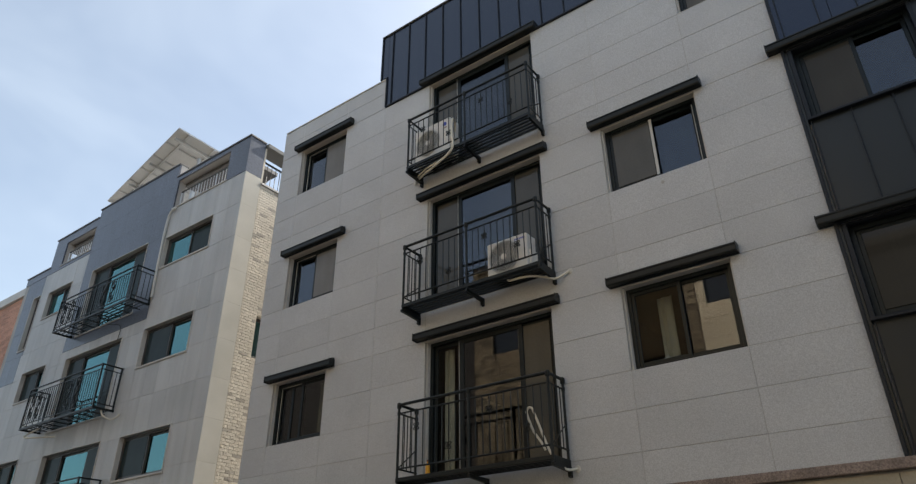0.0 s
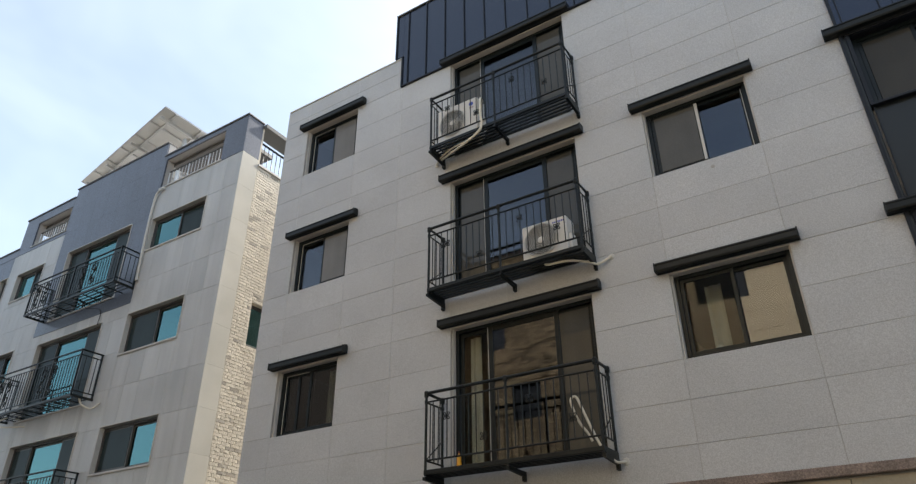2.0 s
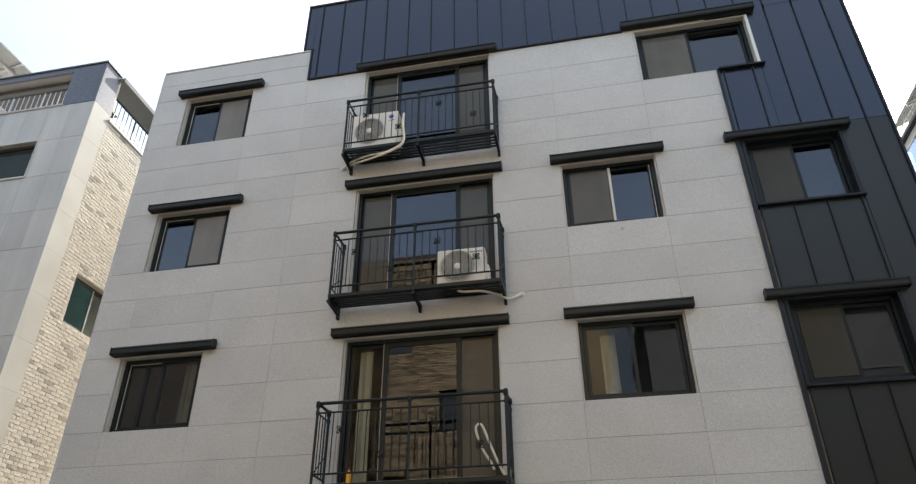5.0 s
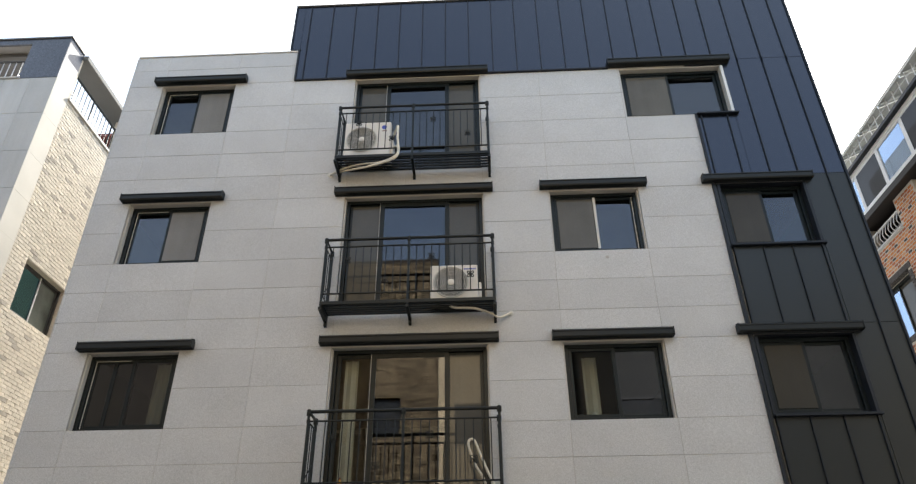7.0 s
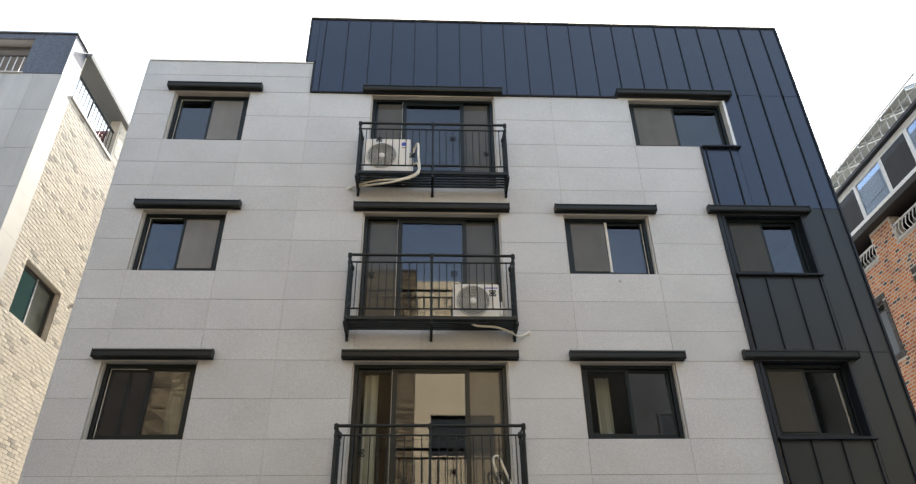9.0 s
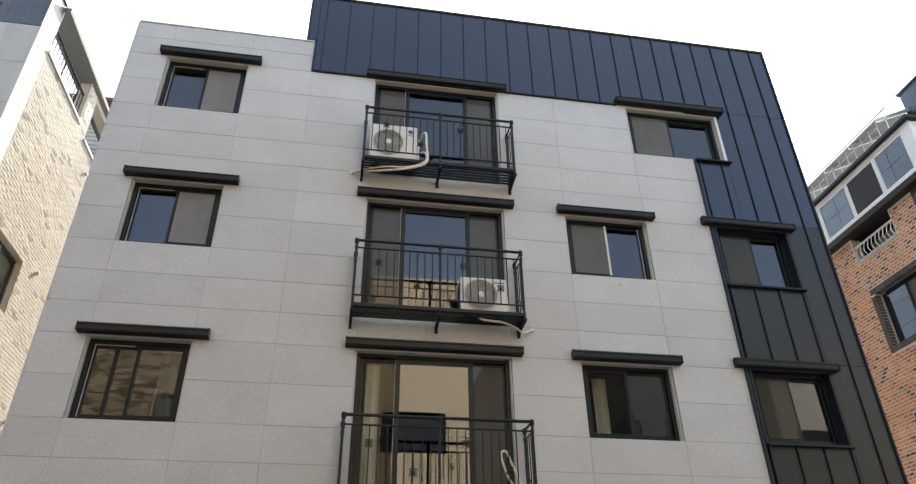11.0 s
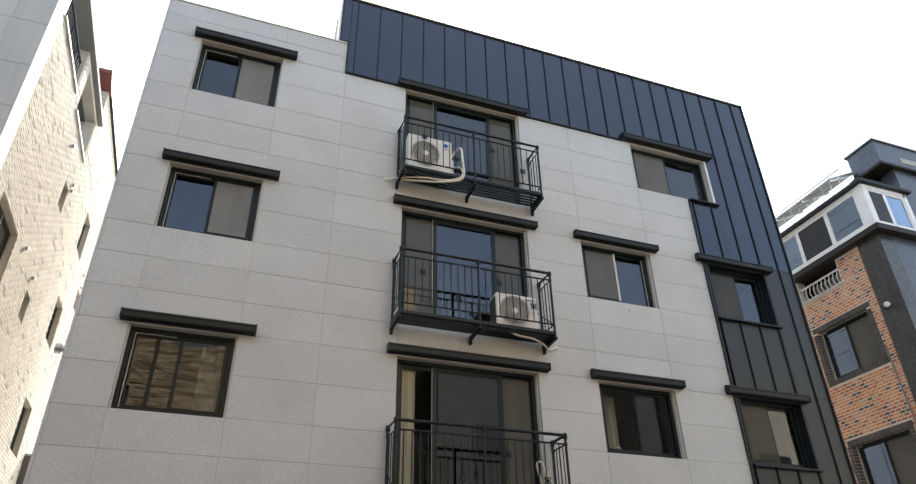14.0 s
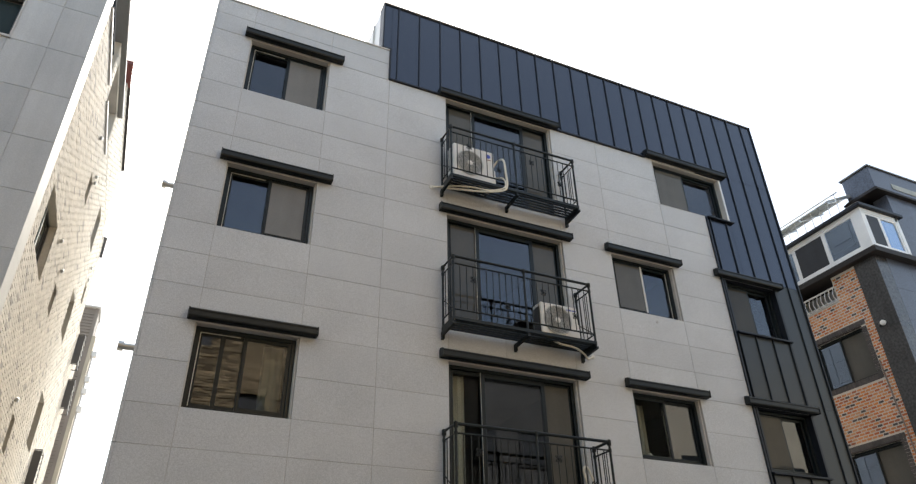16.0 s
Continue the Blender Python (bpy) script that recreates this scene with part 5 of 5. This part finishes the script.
for y0, y1, z0, z1 in r_wins:
    x = RX + 0.14
    win = part("window", Mb().frame_x(y0 + 0.003, y1 - 0.003, z0 + 0.003, z1 - 0.003, x, x + 0.1, 0.05), FRAME, rb, "dark-framed window with soldier brick surround")
    m = y0 + 0.52 * (y1 - y0)
    part("sash", Mb().frame_x(y0 + 0.05, m + 0.02, z0 + 0.05, z1 - 0.05, x + 0.05, x + 0.08, 0.045), FRAME, win)
    part("sash", Mb().frame_x(m - 0.02, y1 - 0.05, z0 + 0.05, z1 - 0.05, x + 0.015, x + 0.045, 0.045), FRAME, win)
    part("pane", Mb().box(x + 0.06, x + 0.066, y0 + 0.09, m, z0 + 0.09, z1 - 0.09), GLASS, win)
    part("pane", Mb().box(x + 0.026, x + 0.032, m, y1 - 0.09, z0 + 0.09, z1 - 0.09), BAYGLASS, win)
    part("insect_screen", Mb().box(x + 0.045, x + 0.048, y0 + 0.09, m - 0.02, z0 + 0.09, z1 - 0.09), SCREEN, win)
    part("seal_strip", Mb().box(x - 0.01, x - 0.002, y1 - 0.04, y1 - 0.025, z0 + 0.02, z1 - 0.03).box(x - 0.01, x - 0.002, y1 - 0.16, y1 - 0.025, z1 - 0.045, z1 - 0.03), SEAL, win)
# white railing in the recess
for y0, y1, z0, z1 in r_recs:
    rr = thing("recess_rail", (RX, (y0 + y1) / 2, z0), "white bar railing with bellied bars in a brick recess", "railing", "railings in the brick recesses")
    part("top_rail", Mb().box(RX + 0.02, RX + 0.06, y0 + 0.01, y1 - 0.01, 9.80, 9.84, 0.006), PVC, rr)
    part("bottom_rail", Mb().box(RX + 0.02, RX + 0.06, y0 + 0.01, y1 - 0.01, 9.46, 9.49, 0.006), PVC, rr)
    for i in range(10):
        y = y0 + 0.06 + i * 0.125
        part("baluster", Mb().tube(curve_points([(RX + 0.04, y, 9.81), (RX + 0.0, y, 9.70), (RX - 0.03, y, 9.58), (RX + 0.03, y, 9.47), (RX + 0.04, y, 9.42)], 4), 0.011, 6), PVC, rr, "", True)
    part("recess_back", Mb().box(RX + 0.62, RX + 0.66, y0 - 0.1, y1 + 0.1, z0 - 0.05, z1), PANEL, rb, "grey glazing at the back of the recess")
    part("recess_sill", Mb().box(RX - 0.02, RX + 0.3, y0 - 0.02, y1 + 0.02, 9.385, 9.42, 0.004), SILL, rb)
# wall lamp on the pier
wlamp = thing("wall_lamp", (RX - 0.02, 8.58, 8.36), "white bowl wall lamp on a dark granite pier", "lamp")
part("arm", Mb().tube(curve_points([(RX - 0.018, 8.62, 8.36), (RX - 0.1, 8.54, 8.37), (RX - 0.19, 8.44, 8.33)]), 0.036, 8), FRAME, wlamp, "", True)
part("bowl", Mb().rings([((RX - 0.17, 8.45, 8.335), (-1, -0.7, -0.3), 0.03), ((RX - 0.20, 8.43, 8.325), (-1, -0.7, -0.3), 0.065), ((RX - 0.225, 8.412, 8.318), (-1, -0.7, -0.3), 0.06), ((RX - 0.235, 8.405, 8.315), (-1, -0.7, -0.3), 0.03)], 16), LAMP_WHITE, wlamp, "white bowl", True)
hose([(RX - 0.03, 8.93, 7.6), (RX - 0.035, 8.90, 6.6), (RX - 0.03, 8.86, 5.4), (RX - 0.03, 8.84, 3.2)], 0.018, "pinkish grey downpipe on the brick corner", BAND)

# ---- farther houses ----
fb = thing("far_brick_house", (-31, 10.2, 0), "orange-pink brick house with pale roof edge behind the stone house", "building")
part("wall", Mb().box(-36, -26.3, 10.25, 18, 0, 13.35), MORTAR, fb)
cr = Mb()
for j in range(120):
    for i in range(16):
        x = -36 + i * 0.6 + (0.3 if j % 2 else 0)
        cr.box(max(x, -36), min(x + 0.57, -26.3), 10.22, 10.27, j * 0.11 + 0.008, j * 0.11 + 0.10)
tagged(part("brick_facing", cr, TAN, fb), kind="stuff")
part("coping", Mb().box(-36.2, -26.15, 10.1, 18.1, 13.2, 13.55, 0.01), SILL, fb)
bb = thing("rear_house", (-16, 27, 0), "grey-brown ribbed house seen down the gap between buildings", "building")
part("wall", Mb().box(-18.5, -13.62, 26, 27.2, 0, 13.35), SLATE, bb)
rib = Mb()
for i in range(110):
    rib.box(-18.5, -13.62, 25.97, 26.0, i * 0.12 + 0.02, i * 0.12 + 0.09)
tagged(part("cladding_rib", rib, SLATE, bb), kind="stuff")
part("corner_strip", Mb().box(-13.62, -13.50, 25.95, 27.2, 0, 13.36), SLATE, bb)
part("corner_strip", Mb().box(-13.50, -13.37, 25.9, 26.4, 0, 12.25), PLASTER, bb, "narrow tan return strip")
for z in (11.5, 10.55, 10.1, 9.45):
    part("unit_bracket", Mb().box(-13.37, -13.2, 25.95, 26.2, z, z + 0.2, 0.01), COPING, bb, "small pale metal box on the wall")
part("downpipe", Mb().tube([(-13.32, 25.98, 0), (-13.32, 25.98, 11.6)], 0.03, 8), SILL, bb, "", True)
part("coping", Mb().box(-18.6, -13.46, 25.85, 27.3, 13.36, 13.42), SILL, bb)

# ---- houses across the street, seen in the panes ----
OY = -4.8
o1 = thing("ledger_stone_house", (-10.9, OY, 0), "brown ledger stone house across the street", "building")
o_w = [(-8.56, -7.62, 8.15, 9.53), (-13.2, -12.0, 8.2, 9.5), (-11.0, -9.6, 11.0, 12.4), (-14.6, -13.4, 11.0, 12.4), (-11.0, -9.8, 5.3, 6.7)]
part("wall", holes_wall(Mb(), "x", -15.5, -6.32, 0, 15.1, OY - 0.3, OY - 0.03, o_w).box(-15.5, -6.32, OY - 8, OY - 2.5, 0, 15.1), FIELD_BACK, o1)
ledger = Mb()
for j in range(157):
    x = -15.5 - random.uniform(0, 0.3)
    while x < -6.32:
        wd = random.uniform(0.18, 0.42)
        for r in minus((max(x, -15.5), min(x + wd - 0.01, -6.32), j * 0.095 + 0.006, j * 0.095 + 0.086), o_w):
            ledger.box(r[0], r[1], OY - 0.04, OY + random.uniform(-0.015, 0.03), r[2], r[3])
        x += wd
tagged(part("ledger_stone", ledger, FIELD, o1), kind="stuff")
o2 = thing("beige_house", (-4.2, OY, 0), "beige stone-faced house across the street", "building")
b_w = [(-5.72, -3.50, 7.85, 9.25), (-6.0, -4.4, 11.0, 12.35)]
part("wall", holes_wall(Mb(), "x", -6.30, -2.55, 0, 14.6, OY - 0.3, OY - 0.04, b_w).box(-6.30, -2.55, OY - 8, OY - 2.5, 0, 14.6), JOINT, o2)
for i in range(5):
    for j in range(21):
        cell = (-6.30 + i * 0.75, -6.30 + (i + 1) * 0.75, j * 0.68 + 0.25, j * 0.68 + 0.93)
        for r in minus(cell, b_w):
            part("stone_panel", Mb().box(r[0] + 0.008, r[1] - 0.008, OY - 0.045, OY, r[2] + 0.008, r[3] - 0.008), BEIGE, o2)
for q, ob_ in [(q, o1) for q in o_w] + [(q, o2) for q in b_w]:
    win = part("window", Mb().frame_y(q[0], q[1], q[2], q[3], OY - 0.2, OY - 0.1, 0.06), FRAME, ob_)
    part("pane", Mb().box(q[0] + 0.05, q[1] - 0.05, OY - 0.16, OY - 0.152, q[2] + 0.05, q[3] - 0.05), PANE_FAR, win)
o3 = thing("dark_plaster_house", (1.5, -8, 0), "dark plastered house with tin roof across the street", "building")
part("wall", Mb().box(-1.2, 9.0, -12, -6.2, 0, 12.0).box(-2.5, -1.2, -12, -6.2, 0, 9.2), DARKWALL, o3)
part("roof", Mb().box(-1.5, 9.1, -12.3, -5.9, 12.0, 12.25), ROOFING, o3)
for x in (0.2, 2.8, 5.4):
    for z in (5.6, 8.4):
        win = part("window", Mb().frame_y(x, x + 1.6, z, z + 1.4, -6.22, -6.12, 0.07), ALU, o3)
        part("pane", Mb().box(x + 0.06, x + 1.54, -6.19, -6.17, z + 0.06, z + 1.34), PANE_FAR, win)
o4 = thing("beige_house", (16, OY, 0), "beige plastered house across the street", "building")
part("wall", Mb().box(9.2, 21, OY - 8, OY, 0, 13.0), PLASTER, o4)
for x in (9.9, 12.6, 15.3, 18.0):
    for z in (4.9, 7.9):
        part("window", Mb().frame_y(x, x + 1.7, z, z + 1.3, OY - 0.02, OY + 0.04, 0.07).box(x + 0.07, x + 1.63, OY - 0.01, OY + 0.02, z + 0.07, z + 1.23), FRAME, o4)
o5 = thing("grey_house", (-21, OY, 0), "grey stone house across the street", "building")
part("wall", Mb().box(-32, -15.52, OY - 8, OY - 0.4, 0, 14.0), FIELD_BACK, o5)

# ---- brick pieces, last ----
def brick_wall(parent, axis_x, y0, y1, z0, z1, pitch, length, holes, proud, mat, odd, odd_share, gap, near, rough_face=False):
    """Courses of brick on a wall that faces along x; the pieces of the near stretch are objects, the rest one mesh."""
    rest, rest_odd = Mb(), Mb()
    shapes = {}
    j = 0
    z = z0
    while z + pitch <= z1 + 1e-6:
        y = y0 - (length / 2 if j % 2 else 0)
        while y < y1:
            for a, b, c, d in minus((max(y, y0) + 0.004, min(y + length - gap, y1), z + 0.004, z + pitch - gap), holes):
                out = random.uniform(*proud)
                m = odd if random.random() < odd_share else mat
                if near(a, c):
                    key = (round(b - a, 2), round(d - c, 3), round(out, 3), m.name)
                    if rough_face:
                        key += (random.randrange(4),)
                    if key not in shapes and rough_face:
                        shapes[key] = Mb().split_face(0, -out - 0.004, 0, b - a, 0, d - c, random.uniform(0.3, 0.7), random.uniform(0.3, 0.7), random.uniform(0.002, 0.0065)).data("brick", m)
                    elif key not in shapes:
                        s = sorted((0.0, -out))
                        shapes[key] = Mb().box(s[0], s[1] + 0.01 if out > 0 else s[1], 0, b - a, 0, d - c, 0.003).data("brick", m)
                    br = new("brick", shapes[key])
                    br.location = (axis_x, a, c)
                    under(br, parent)
                else:
                    t = rest if m is mat else rest_odd
                    s = sorted((axis_x + (0.01 if out > 0 else -0.01), axis_x - out))
                    if rough_face:
                        t.split_face(s[0], s[1] - 0.004, a, b, c, d, random.uniform(0.3, 0.7), random.uniform(0.3, 0.7), random.uniform(0.002, 0.0065))
                    else:
                        t.box(s[0], s[1], a, b, c, d)
            y += length
        j += 1
        z += pitch
    for t, m in ((rest, mat), (rest_odd, odd)):
        if t.f:
            tagged(part("brickwork", t, m, parent), kind="stuff")


GREYBRICK = surf("weathered grey split brick", (0.42, 0.385, 0.335), 0.12, 2, 0.15, 45, 0.95, spec=0.05, bump=0.5, bump_scale=35)
brick_wall(nb, NX - 0.014, CO + 0.004, FAR, 0.0, 12.0, 0.072, 0.24, s_wins + [(9.22, 11.34, 11.75, 14), (11.7, 13.58, 11.63, 14)], (-0.0125, -0.010), CREAM, GREYBRICK, 0.055, 0.005, lambda y, z: y < 11.2 and 9.2 < z < 11.8, True)
brick_wall(nb, NX - 0.014, FAR + 0.004, 20.3, 0.0, 9.5, 0.072, 0.24, [], (-0.0125, -0.010), CREAM, GREYBRICK, 0.05, 0.006, lambda y, z: False, True)
brick_wall(nb, NX - 0.014, CO + 0.004, 17.5, 12.024, 14.0, 0.072, 0.24, [(9.0, 11.34, 11, 15), (11.7, 13.58, 11.63, 12.86), (9.0, 13.75, 12.92, 15)], (-0.0125, -0.010), CREAM, GREYBRICK, 0.03, 0.006, lambda y, z: False, True)
surround = [(y0 - 0.13, y1 + 0.13, z0 - 0.13, z1 + 0.13) for y0, y1, z0, z1 in r_wins]
brick_wall(rb, RX + 0.006, 8.755, 13.5, 0.0, 10.05, 0.071, 0.145, surround + [(q[0] - 0.03, q[1] + 0.03, 9.38, 11) for q in r_recs], (0.004, 0.007), BRICK, BRICK_DARK, 0.08, 0.020, lambda y, z: y < 10.75 and z > 8.58)
for y0, y1, z0, z1 in r_wins:
    for i in range(int((y1 - y0 + 0.26) / 0.075)):
        a = y0 - 0.13 + i * 0.075
        for zz in (z0 - 0.121, z1 - 0.004):
            part("soldier_brick", Mb().box(RX - 0.012, RX + 0.12, a + 0.003, a + 0.07, zz, zz + 0.125, 0.003), BRICK_DARK, rb)
    for i in range(int((z1 - z0) / 0.075)):
        c = z0 + i * 0.075
        for yy in (y0 - 0.121, y1 - 0.004):
            part("soldier_brick", Mb().box(RX - 0.012, RX + 0.12, yy, yy + 0.125, c + 0.003, c + 0.07, 0.003), BRICK_DARK, rb)
